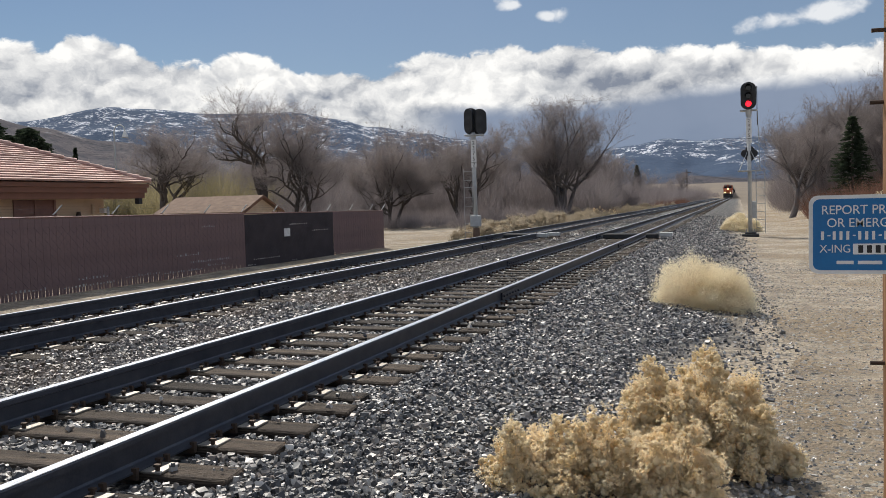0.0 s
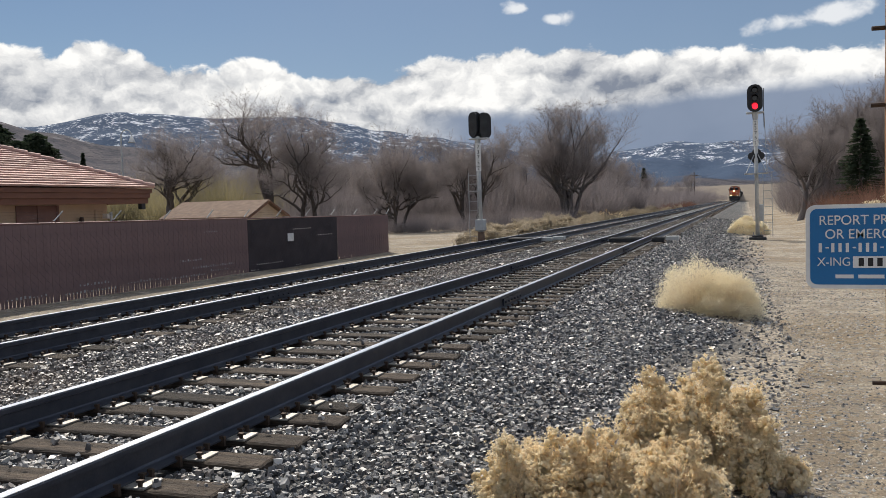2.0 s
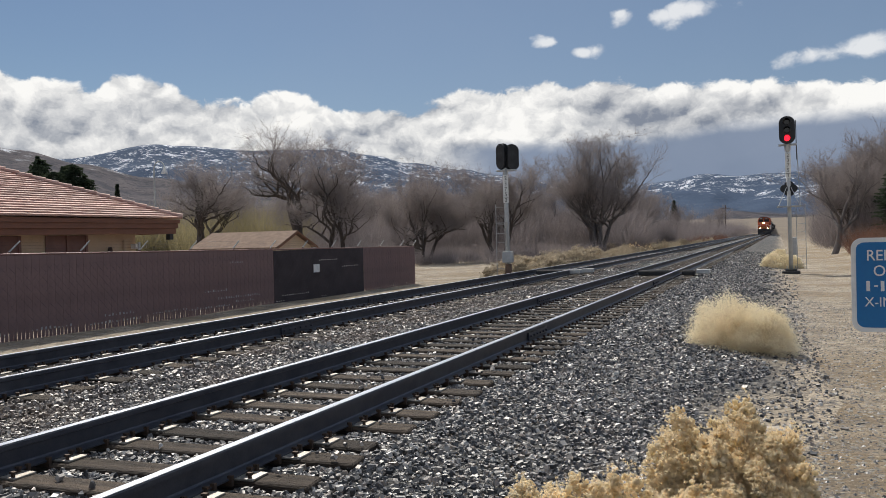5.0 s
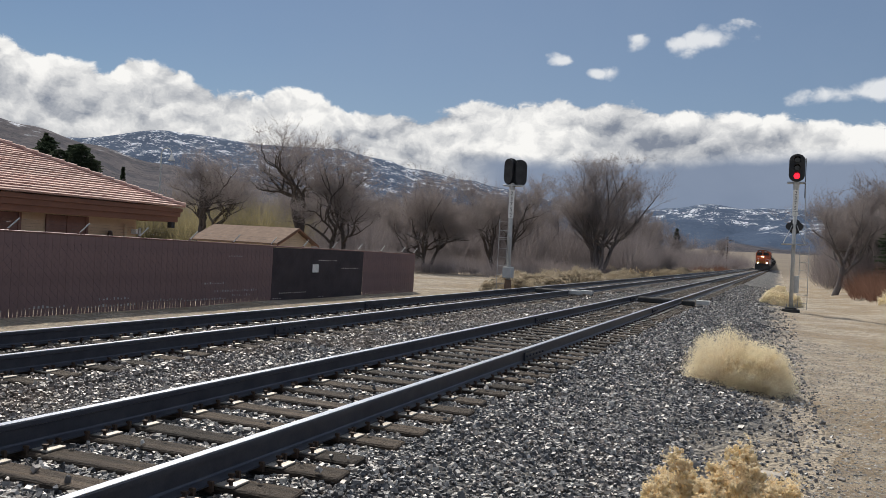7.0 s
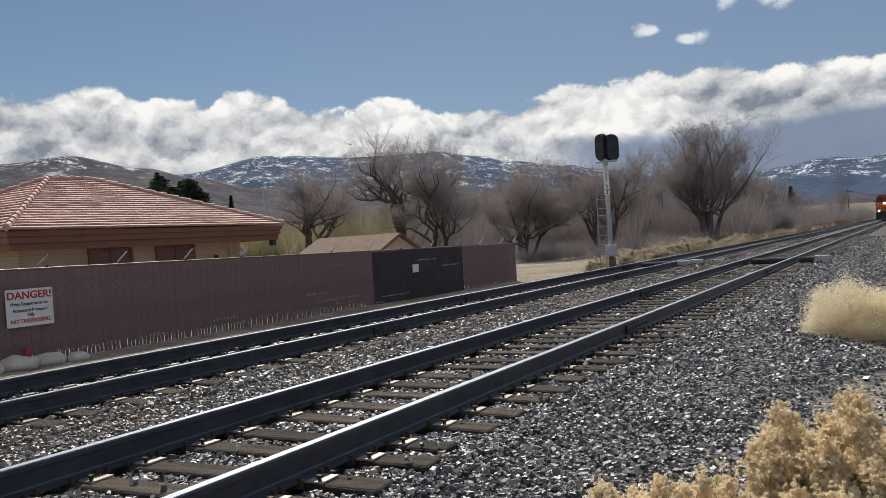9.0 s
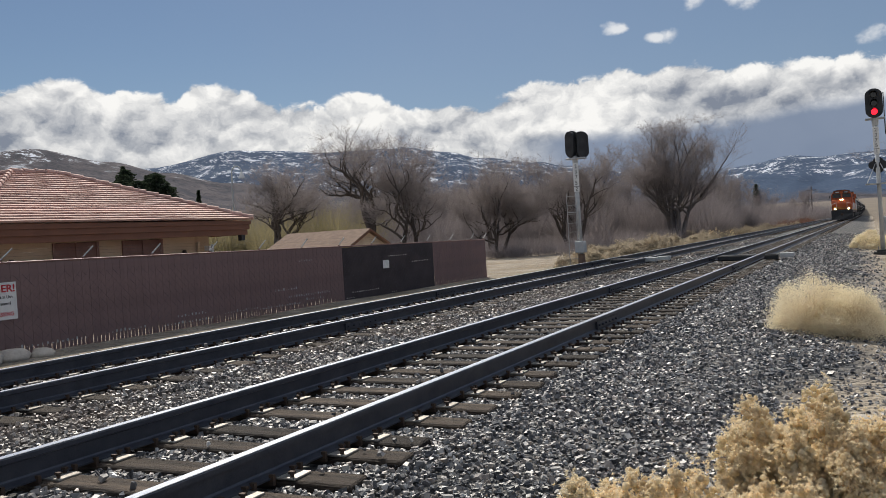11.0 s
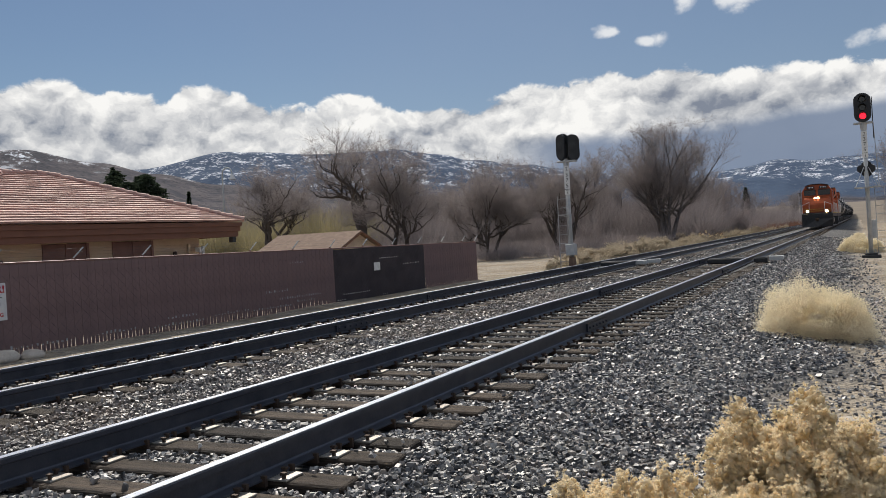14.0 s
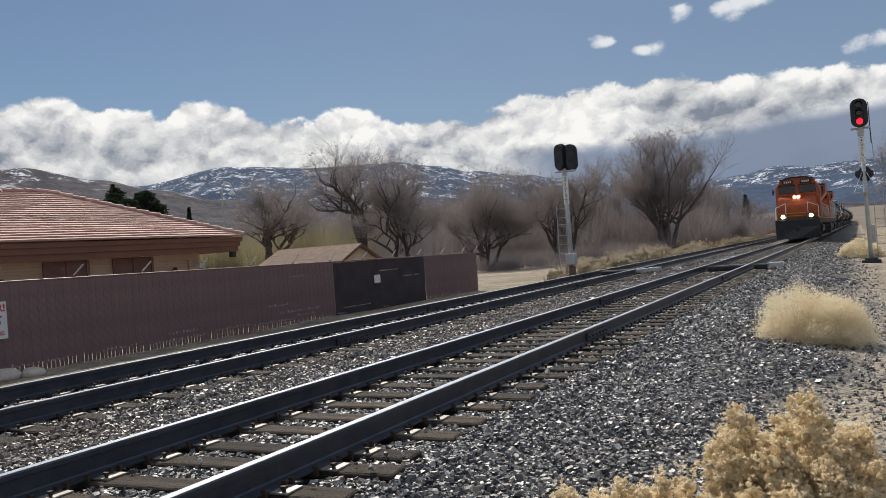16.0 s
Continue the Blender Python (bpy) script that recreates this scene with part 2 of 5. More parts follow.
def ground_material():
    """Pale dry soil with gravel, litter and patches of straw-coloured grass."""
    m = bpy.data.materials.new("dry_ground")
    m.use_nodes = True
    n = Nodes(m.node_tree)
    co = n.add("ShaderNodeTexCoord").outputs["Object"]
    a, b_, c = n.noise(co, 0.35, 5.0), n.noise(co, 3.0, 6.0, 0.65), n.noise(co, 45.0, 4.0, 0.7)
    soil = n.mix(n.step(b_, 0.3, 0.7), (0.36, 0.295, 0.225), (0.66, 0.57, 0.45))
    soil = n.mix(n.step(a, 0.42, 0.62), soil, n.mix(b_, (0.40, 0.30, 0.19), (0.35, 0.285, 0.205)))
    v = n.add("ShaderNodeTexVoronoi", {"Vector": co, "Scale": 26.0})
    peb = n.add("ShaderNodeSeparateColor", {0: v.outputs["Color"]})
    soil = n.mix(n.step(peb.outputs[0], 0.72, 0.80), soil, n.mix(peb.outputs[1], (0.13, 0.12, 0.11), (0.55, 0.52, 0.46)))
    soil = n.mix(n.math("MULTIPLY", n.step(c, 0.48, 0.62), 0.4), soil, (0.21, 0.165, 0.115))
    sep = n.add("ShaderNodeSeparateXYZ", {0: co})
    near = n.math("MULTIPLY", n.step(sep.outputs[0], 6.2, 4.2), n.step(n.noise(co, 1.7, 6.0, 0.65), 0.40, 0.62))
    soil = n.mix(n.math("MULTIPLY", near, 0.4), soil, n.mix(c, (0.12, 0.11, 0.10), (0.27, 0.24, 0.205)))
    far = n.step(sep.outputs[1], 60.0, 220.0)
    fields = n.mix(n.noise(co, 0.012, 4.0), (0.27, 0.225, 0.175), (0.16, 0.14, 0.12))
    soil = n.mix(far, soil, fields)
    h = n.math("ADD", n.math("MULTIPLY", v.outputs["Distance"], -0.6), n.math("ADD", c, b_))
    b = n.add("ShaderNodeBsdfPrincipled", {"Base Color": soil, "Roughness": 0.95, "Specular IOR Level": 0.15,
                                           "Normal": n.add("ShaderNodeBump", {"Strength": 1.0, "Distance": 0.04, "Height": h}).outputs[0]})
    n.put(n.add("ShaderNodeOutputMaterial").inputs[0], b.outputs[0])
    return m


def mountain_material(name, forest_from, snow_from):
    """Dark conifer slopes with snowfields above, sage-brown hills below; haze blue in both."""
    m = bpy.data.materials.new(name)
    m.use_nodes = True
    n = Nodes(m.node_tree)
    co = n.add("ShaderNodeTexCoord").outputs["Object"]
    z = n.add("ShaderNodeSeparateXYZ", {0: co}).outputs[2]
    big, mid, fine = n.noise(co, 0.0035, 6.0, 0.6), n.noise(co, 0.016, 6.0, 0.65), n.noise(co, 0.085, 5.0, 0.7)
    # distance haze is painted as a blue tint in the rock and conifer colours
    rock = n.mix(n.step(mid, 0.35, 0.65), (0.066, 0.066, 0.082), (0.128, 0.116, 0.124))
    rock = n.mix(n.step(n.math("ADD", fine, n.math("MULTIPLY", big, 0.6)), 0.78, 0.95), rock, (0.048, 0.050, 0.06))
    hazy_forest = n.mix(fine, (0.040, 0.066, 0.118), (0.09, 0.125, 0.19))
    hill = n.mix(n.step(n.math("ADD", z, n.math("MULTIPLY", n.math("SUBTRACT", big, 0.5), 200.0)), forest_from, forest_from + 50.0), rock, hazy_forest)
    level = n.math("ADD", z, n.math("ADD", n.math("MULTIPLY", n.math("SUBTRACT", big, 0.5), 500.0), n.math("MULTIPLY", n.math("SUBTRACT", mid, 0.5), 260.0)))
    snow = n.math("MULTIPLY", n.step(level, snow_from, snow_from + 110.0), n.step(n.math("ADD", n.math("MULTIPLY", fine, 0.95), n.math("MULTIPLY", mid, 1.0)), 1.02, 1.13))
    col = n.mix(snow, hill, (0.66, 0.70, 0.77))
    b = n.add("ShaderNodeBsdfPrincipled", {"Base Color": col, "Roughness": 0.95, "Specular IOR Level": 0.05,
                                           "Normal": n.add("ShaderNodeBump", {"Strength": 0.7, "Distance": 12.0, "Height": mid}).outputs[0]})
    n.put(n.add("ShaderNodeOutputMaterial").inputs[0], b.outputs[0])
    return m


STONE, BED, SOIL = stone_material(), ballast_material(), ground_material()
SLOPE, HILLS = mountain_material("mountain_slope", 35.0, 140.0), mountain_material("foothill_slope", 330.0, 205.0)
# the blue in this steel colour stands for reflected sky
RAIL = material("sky_tinted_rusty_steel", ((0.036, 0.042, 0.060), (0.072, 0.078, 0.096)), 0.40, 0.35, 6, 70, 0.3, 0.002)
HEAD = material("polished_rail_head", ((0.60, 0.625, 0.68), (0.74, 0.76, 0.81)), 0.30, 1.0, 3, 30, 0.05, 0.001, stretch=(8, 0.3, 1))
TIE = material("weathered_tie_wood", ((0.018, 0.014, 0.012), (0.185, 0.138, 0.10)), 0.88, 0, 1.6, 22, 1.0, 0.02, vary=0.7, stretch=(0.5, 7, 7))
PLATE = material("worn_tie_plate", ((0.34, 0.31, 0.28), (0.58, 0.55, 0.50)), 0.45, 0.7, 14, 80, 0.3, 0.002, vary=0.25)
SPIKE = material("rusty_spike", ((0.05, 0.035, 0.028), (0.10, 0.065, 0.045)), 0.7, 0.4, 20, 90, 0.3, 0.002)
FENCE = material("brown_fence_slat", ((0.175, 0.112, 0.108), (0.255, 0.165, 0.158)), 0.65, 0, 3, 60, 0.2, 0.002, vary=0.07)
SCREEN = material("dark_wind_screen", ((0.028, 0.021, 0.025), (0.06, 0.046, 0.05)), 0.8, 0, 2, 70, 0.2, 0.003)
STEEL = material("galvanised_steel", ((0.36, 0.37, 0.38), (0.52, 0.53, 0.54)), 0.5, 0.75, 5, 40, 0.15, 0.002)
MASTGREY = material("grey_mast_paint", ((0.42, 0.43, 0.43), (0.56, 0.57, 0.57)), 0.55, 0.15, 5, 40, 0.15, 0.002)
BLACK = material("black_paint", ((0.010, 0.011, 0.013), (0.03, 0.032, 0.036)), 0.55, 0, 4, 50, 0.15, 0.002)
WHITE = material("white_plate_paint", ((0.66, 0.66, 0.65), (0.82, 0.82, 0.80)), 0.5, 0, 6, 60, 0.05, 0.001)
INK = material("black_lettering", ((0.012, 0.012, 0.014), (0.02, 0.02, 0.022)), 0.6, 0, 6, 60, 0, 0)
REDINK = material("red_lettering", ((0.45, 0.02, 0.03), (0.52, 0.03, 0.04)), 0.6, 0, 6, 60, 0, 0)
BLUE = material("blue_sign_sheeting", ((0.005, 0.135, 0.36), (0.008, 0.165, 0.42)), 0.45, 0, 5, 90, 0.05, 0.001)
POLEWOOD = material("pole_wood", ((0.16, 0.075, 0.032), (0.36, 0.19, 0.085)), 0.82, 0, 3, 18, 0.8, 0.01, stretch=(6, 6, 0.4))
TILE = material("clay_roof_tile", ((0.50, 0.285, 0.235), (0.67, 0.455, 0.395)), 0.75, 0, 4, 50, 0.4, 0.006, vary=0.3)
FASCIA = material("brown_fascia_paint", ((0.17, 0.072, 0.042), (0.215, 0.095, 0.056)), 0.55, 0, 2, 40, 0.1, 0.002)
STUCCO = material("tan_stucco", ((0.50, 0.385, 0.27), (0.60, 0.48, 0.35)), 0.92, 0, 2, 70, 0.5, 0.005)
BROWNWIN = material("brown_window_frame", ((0.17, 0.085, 0.07), (0.23, 0.12, 0.10)), 0.5, 0, 4, 50, 0.05, 0.001)
GLASSDARK = material("dark_window_glass", ((0.01, 0.012, 0.014), (0.02, 0.022, 0.025)), 0.12, 0, 3, 10, 0, 0)
SHINGLE = material("tan_shingle", ((0.14, 0.088, 0.062), (0.235, 0.155, 0.11)), 0.9, 0, 3, 30, 0.6, 0.01)
BARK = material("grey_bark", ((0.045, 0.037, 0.034), (0.12, 0.10, 0.088)), 0.9, 0, 2, 18, 0.7, 0.02, stretch=(3, 3, 0.6))
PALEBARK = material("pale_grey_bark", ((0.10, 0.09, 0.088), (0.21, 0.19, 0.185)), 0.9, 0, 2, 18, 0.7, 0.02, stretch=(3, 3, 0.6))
TWIG = material("bare_twigs", ((0.29, 0.25, 0.245), (0.46, 0.41, 0.40)), 0.9, 0, 0.4, 5, 0, 0, island=0.35, leaf=0.5)
SCRUB = material("winter_scrub", ((0.30, 0.265, 0.27), (0.46, 0.41, 0.415)), 0.95, 0, 0.12, 2.0, 0, 0, island=0.45, leaf=0.5)
REDSCRUB = material("reddish_scrub", ((0.22, 0.115, 0.085), (0.34, 0.20, 0.15)), 0.95, 0, 0.3, 3.0, 0, 0, island=0.45, leaf=0.5)
WILLOW = material("yellow_willow", ((0.36, 0.315, 0.17), (0.52, 0.455, 0.27)), 0.9, 0, 0.2, 3.0, 0, 0, island=0.35, leaf=0.5)
NEEDLE = material("conifer_needles", ((0.045, 0.07, 0.042), (0.10, 0.13, 0.08)), 0.9, 0, 0.5, 4, 0, 0, island=0.45, leaf=0.5)
STRAW = material("straw_tufts", ((0.95, 0.81, 0.57), (0.98, 0.91, 0.74)), 0.95, 0, 3, 20, 0, 0, island=0.0, leaf=0.6)
STEM = material("dry_brush_stems", ((0.78, 0.68, 0.51), (0.92, 0.85, 0.70)), 0.95, 0, 3, 20, 0, 0, island=0.0, leaf=0.6)
PALEBRUSH = material("pale_brush", ((0.90, 0.82, 0.63), (0.96, 0.91, 0.76)), 0.95, 0, 2, 12, 0, 0, island=0.0, leaf=0.6)
HEADS = material("straw_seed_heads", ((0.95, 0.80, 0.54), (0.98, 0.90, 0.70)), 0.95, 0, 9, 150, 1.0, 0.012, island=0.0, leaf=0.55)
SAGE = material("sage_clumps", ((0.64, 0.545, 0.41), (0.82, 0.72, 0.57)), 0.95, 0, 0.5, 6, 0, 0, island=0.4, leaf=0.66)
ROCKMAT = material("pale_boulder", ((0.38, 0.33, 0.28), (0.60, 0.55, 0.48)), 0.9, 0, 3, 30, 0.6, 0.02)
CONCRETE = material("pale_concrete", ((0.42, 0.39, 0.35), (0.56, 0.53, 0.48)), 0.9, 0, 1.5, 50, 0.4, 0.006)
ORANGE = material("orange_locomotive_paint", ((0.36, 0.07, 0.018), (0.48, 0.10, 0.026)), 0.42, 0, 1.5, 14, 0.05, 0.002)
MAROON = material("dark_brown_locomotive_paint", ((0.035, 0.022, 0.018), (0.06, 0.036, 0.028)), 0.6, 0, 2, 20, 0.1, 0.003)
YELLOW = material("yellow_stripe_paint", ((0.55, 0.33, 0.03), (0.65, 0.42, 0.05)), 0.5, 0, 4, 30, 0, 0)
TANKBLACK = material("black_tank_paint", ((0.014, 0.014, 0.016), (0.05, 0.045, 0.042)), 0.4, 0, 0.6, 8, 0.05, 0.003)
TANKGREY = material("grey_tank_paint", ((0.22, 0.22, 0.22), (0.34, 0.33, 0.32)), 0.45, 0, 0.6, 8, 0.05, 0.003)
TANKWHITE = material("white_tank_paint", ((0.60, 0.59, 0.57), (0.78, 0.77, 0.75)), 0.4, 0, 0.6, 8, 0.05, 0.003)
LAMPGLOW = material("lit_headlamp", ((1, 0.8, 0.5), (1, 0.85, 0.6)), 0.3, 0, 4, 20, 0, 0, emit=(1.0, 0.66, 0.32), strength=18.0)
REDGLOW = material("lit_red_lens", ((0.8, 0.02, 0.02), (0.9, 0.03, 0.03)), 0.3, 0, 4, 20, 0, 0, emit=(1.0, 0.012, 0.03), strength=2.2)
LENS = material("unlit_lens", ((0.01, 0.012, 0.012), (0.02, 0.024, 0.024)), 0.1, 0, 4, 20, 0, 0)


# ---- mesh helpers ----
def link(name, me, mat=None, parent=None, label="", m=None):
    ob = new(name, me)
    if mat and not me.materials:
        me.materials.append(mat)
    if parent:
        ob.parent = parent
    if m is not None:
        ob.matrix_basis = m
    if label:
        tagged(ob, label)
    return ob


def part(name, bm, mat, parent, label="", smooth=False):
    me = bpy.data.meshes.new(name)
    bmesh.ops.recalc_face_normals(bm, faces=bm.faces)
    bm.to_mesh(me)
    bm.free()
    if smooth:
        for f in me.polygons:
            f.use_smooth = True
    return link(name, me, mat, parent, label)


def raw(name, verts, faces, mat, parent=None, label="", smooth=False):
    me = bpy.data.meshes.new(name)
    me.from_pydata(verts, [], faces)
    if smooth:
        me.polygons.foreach_set("use_smooth", [True] * len(me.polygons))
    me.update()
    return link(name, me, mat, parent, label)


def thing(name, m, label, category, group="", kind=""):
    ob = new(name)
    ob.matrix_basis = m
    return tagged(ob, label, category, group, kind)


def box(bm, x0, y0, z0, x1, y1, z1, bevel=0.0):
    vs = [bm.verts.new(p) for p in ((x0, y0, z0), (x1, y0, z0), (x1, y1, z0), (x0, y1, z0), (x0, y0, z1), (x1, y0, z1), (x1, y1, z1), (x0, y1, z1))]
    fs = [bm.faces.new([vs[i] for i in q]) for q in ((3, 2, 1, 0), (4, 5, 6, 7), (0, 1, 5, 4), (1, 2, 6, 5), (2, 3, 7, 6), (3, 0, 4, 7))]
    if bevel:
        es = list({e for f in fs for e in f.edges})
        bmesh.ops.bevel(bm, geom=es, offset=bevel, segments=1, affect="EDGES")
    return bm


def boxed(*args, bevel=0.0):
    return box(bmesh.new(), *args, bevel=bevel)


def tube(bm, a, b, r0, r1=None, n=10, caps=True):
    a, b = Vector(a), Vector(b)
    r1 = r0 if r1 is None else r1
    turn = (b - a).to_track_quat("Z", "Y").to_matrix()
    rings = []
    for p, r in ((a, r0), (b, r1)):
        rings.append([bm.verts.new(p + turn @ Vector((r * math.cos(2 * math.pi * i / n), r * math.sin(2 * math.pi * i / n), 0))) for i in range(n)])
    for i in range(n):
        bm.faces.new((rings[0][i], rings[0][(i + 1) % n], rings[1][(i + 1) % n], rings[1][i]))
    if caps:
        bm.faces.new(rings[0][::-1])
        bm.faces.new(rings[1])
    return bm


def loft(bm, outline, a, b, axis="y"):
    """A closed outline, drawn out along an axis from a to b."""
    def at(p, d):
        return (p[0], d, p[1]) if axis == "y" else (d, p[0], p[1]) if axis == "x" else (p[0], p[1], d)
    r0 = [bm.verts.new(at(p, a)) for p in outline]
    r1 = [bm.verts.new(at(p, b)) for p in outline]
    k = len(outline)
    for i in range(k):
        bm.faces.new((r0[i], r0[(i + 1) % k], r1[(i + 1) % k], r1[i]))
    bm.faces.new(r0[::-1])
    bm.faces.new(r1)
    return bm


def words(name, text, size, mat, parent, m, wide=1.0, label="", bold=0.0):
    """Raised lettering as a mesh, in the xz plane of m, centred."""
    cu = bpy.data.curves.new(name, "FONT")
    cu.body, cu.size, cu.align_x, cu.align_y, cu.extrude = text, size, "CENTER", "CENTER", 0.0008
    cu.offset = bold * size
    tmp = bpy.data.objects.new(name, cu)
    scene.collection.objects.link(tmp)
    bpy.context.view_layer.update()
    me = bpy.data.meshes.new_from_object(tmp.evaluated_get(bpy.context.evaluated_depsgraph_get()))
    bpy.data.objects.remove(tmp)
    me.name = name
    me.transform(Matrix.Diagonal((wide, 1, 1, 1)))
    me.materials.clear()
    return link(name, me, mat, parent, label, m)


class Buf:
    def __init__(self):
        self.v, self.f = [], []

    def limb(self, pts, radii, n):
        k0 = len(self.v)
        for i, p in enumerate(pts):
            d = (pts[min(i + 1, len(pts) - 1)] - pts[max(i - 1, 0)]).normalized()
            s = d.cross(Vector((0.31, 0.83, 0.2))).normalized()
            t = d.cross(s)
            for j in range(n):
                a = 2 * math.pi * j / n
                self.v.append(tuple(p + (s * math.cos(a) + t * math.sin(a)) * radii[i]))
        for i in range(len(pts) - 1):
            for j in range(n):
                a, b = k0 + i * n + j, k0 + i * n + (j + 1) % n
                self.f.append((a, b, b + n, a + n))

    def blade(self, p, q, w, rng):
        d = q - p
        s = d.cross(Vector((rng.uniform(-1, 1), rng.uniform(-1, 1), rng.uniform(-1, 1)))).normalized() * w
        k = len(self.v)
        self.v += [tuple(p - s), tuple(p + s), tuple(q)]
        self.f.append((k, k + 1, k + 2))


def gz(x, y):
    """Height of the soil; rail tops are at zero."""
    z = -0.52
    t = min(max((x - 5.5) / 10, 0), 1) * min(max((y - 16) / 50, 0), 1)
    z += 2.3 * t * t * (3 - 2 * t)
    z += 0.05 * noise.noise(Vector((x * 0.35, y * 0.35, 0))) * min(1.0, max(0.0, (x - 3.5) if x > 0 else (-7.5 - x)))
    # raised strip of pale soil along the fence
    z += 0.11 * min(max((-6.6 - x) / 0.9, 0), 1) * min(max((x + 12.5) / 1.5, 0), 1) * min(max((33 - y) / 3, 0), 1)
    return z


# ---- ground, bed, mountains ----
# the line bears slightly west of +y
TURN = pose(0, 7, 0) @ pose(0, 0, 0, 0, 0, 0.6) @ pose(0, -7, 0)


def build_ground():
    verts, faces = [], []
    radii = [0.0] + [0.6 * 1.075 ** i for i in range(125)]
    radii = [r for r in radii if r < 4600] + [4700]
    n = 180
    for r in radii:
        for i in range(n):
            a = 2 * math.pi * i / n
            x, y = 4.0 + r * math.sin(a), r * math.cos(a)
            z = gz(x, y) if r < 300 else -0.52 + 0.0
            if r >= 300:
                k = min((r - 300) / 2000, 1)
                z = -0.52 + 34 * k * (0.5 + 0.5 * math.cos(a + 0.1))
            verts.append((x, y, z))
    for j in range(len(radii) - 1):
        for i in range(n):
            faces.append((j * n + i, j * n + (i + 1) % n, (j + 1) * n + (i + 1) % n, (j + 1) * n + i))
    ob = raw("ground", verts, faces, SOIL, smooth=True)
    tagged(ob, "pale dry desert soil with gravel and straw litter", "ground", kind="structure")


def build_bed():
    outline = [(-7.6, -0.60), (-6.9, -0.42), (-5.9, -0.25), (-5.5, -0.245), (-2.5, -0.245), (-2.2, -0.25), (-1.8, -0.265), (1.5, -0.265), (2.0, -0.295), (3.0, -0.40), (3.9, -0.485), (4.7, -0.56)]
    verts, faces, ys = [], [], [-6 + 1.0 * i for i in range(60)] + [54 + 8 * i for i in range(70)]
    cols = []
    for (x0, z0), (x1, z1) in zip(outline, outline[1:]):
        k = max(1, round((x1 - x0) / 0.4))
        cols += [(x0 + (x1 - x0) * i / k, z0 + (z1 - z0) * i / k) for i in range(k)]
    cols.append(outline[-1])
    for y in ys:
        for x, z in cols:
            verts.append((x + (0.25 * noise.noise(Vector((y * 0.6, x, 0))) if abs(x) > 4.2 else 0), y, z + 0.018 * noise.noise(Vector((x * 2.2, y * 2.2, 5)))))
    w = len(cols)
    for j in range(len(ys) - 1):
        for i in range(w - 1):
            faces.append((j * w + i, j * w + i + 1, (j + 1) * w + i + 1, (j + 1) * w + i))
    ob = raw("ballast_bed", verts, faces, BED, smooth=True)
    ob.matrix_basis = TURN
    tagged(ob, "bed of crushed grey ballast under both tracks", "ballast", kind="structure")
    return outline


def bed_height(x, outline):
    for (x0, z0), (x1, z1) in zip(outline, outline[1:]):
        if x0 <= x <= x1:
            return z0 + (z1 - z0) * (x - x0) / (x1 - x0)
    return -0.6


def build_mountains():
    def profile(stops, a):
        for (a0, e0), (a1, e1) in zip(stops, stops[1:]):
            if a0 <= a <= a1:
                t = (a - a0) / (a1 - a0)
                return e0 + (e1 - e0) * t * t * (3 - 2 * t)
        return stops[0][1] if a < stops[0][0] else stops[-1][1]

    def ridge(name, stops, r_top, r_foot, label, rough, seed, mat, a0=-85, a1=75):
        verts, faces = [], []
        cols, rows = (a1 - a0) * 4, 34
        for j in range(rows + 1):
            t = j / rows
            for i in range(cols + 1):
                a = a0 + (a1 - a0) * i / cols
                r = r_foot + (r_top - r_foot) * min(t / 0.85, 1.0) + max(t - 0.85, 0) * 2600
                top = math.tan(radians(profile(stops, a))) * r_top
                s = min(t / 0.85, 1.0)
                z = top * (0.25 * s + 0.75 * s ** 1.6) if t <= 0.85 else top * (1 - (t - 0.85) * 2.2)
                x, y = 4.2 + r * math.sin(radians(a)), r * math.cos(radians(a))
                k = noise.fractal(Vector((x / 420, y / 420, seed)), 1.0, 2.1, 6)
                gully = abs(noise.noise(Vector((a * 0.33, r / 900, seed + 4))))
                z = z + rough * (k * 0.8 - gully * 1.2 * (1 - s * 0.7)) * min(s * 2, 1) * (1 - 0.75 * max(0, s - 0.8) / 0.2 * 1.0)
                verts.append((x, y, max(z, -3) if j else -4))
        for j in range(rows):
            for i in range(cols):
                k = j * (cols + 1) + i
                faces.append((k, k + 1, k + cols + 2, k + cols + 1))
        tagged(raw(name, verts, faces, mat, smooth=True), label, "mountain", kind="structure")

    back = [(-85, 5.6), (-60, 5.6), (-47, 5.7), (-41.1, 6.6), (-35, 6.35), (-30.8, 6.3), (-26.9, 5.8), (-25, 5.3), (-21.2, 4.7), (-19, 4.3), (-13.9, 3.5), (-10.5, 3.0), (-9, 3.3),
            (-7.4, 3.5), (-5.2, 3.8), (-3, 3.5), (-1.2, 3.62), (0.6, 3.7), (6, 3.6), (20, 3.2), (75, 3.5)]
    front = [(-85, 6.4), (-60, 6.3), (-57.5, 6.55), (-53.7, 6.95), (-49.4, 6.1), (-46, 5.3), (-42, 4.5), (-36, 3.7), (-30, 3.1), (-22, 2.4), (-16, 1.7), (-11, 0.9), (-6, 0.8), (-3.5, 1.35), (-1, 1.1), (3, 0.8), (20, 1.5), (75, 2.0)]
    ridge("mountain_range", back, 3900, 2300, "snow-streaked forested mountain range tinted haze blue", 46, 2.0, SLOPE)
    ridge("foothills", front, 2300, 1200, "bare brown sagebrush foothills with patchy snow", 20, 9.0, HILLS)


build_ground()
BED_OUTLINE = build_bed()
build_mountains()


# ---- tracks ----
GAUGE = 0.7525
# uneven spacing of the nearest ties
NEAR_TIES = [2.20, 2.72, 3.24, 3.76, 4.20, 4.73, 5.15, 5.74, 6.25, 6.79]
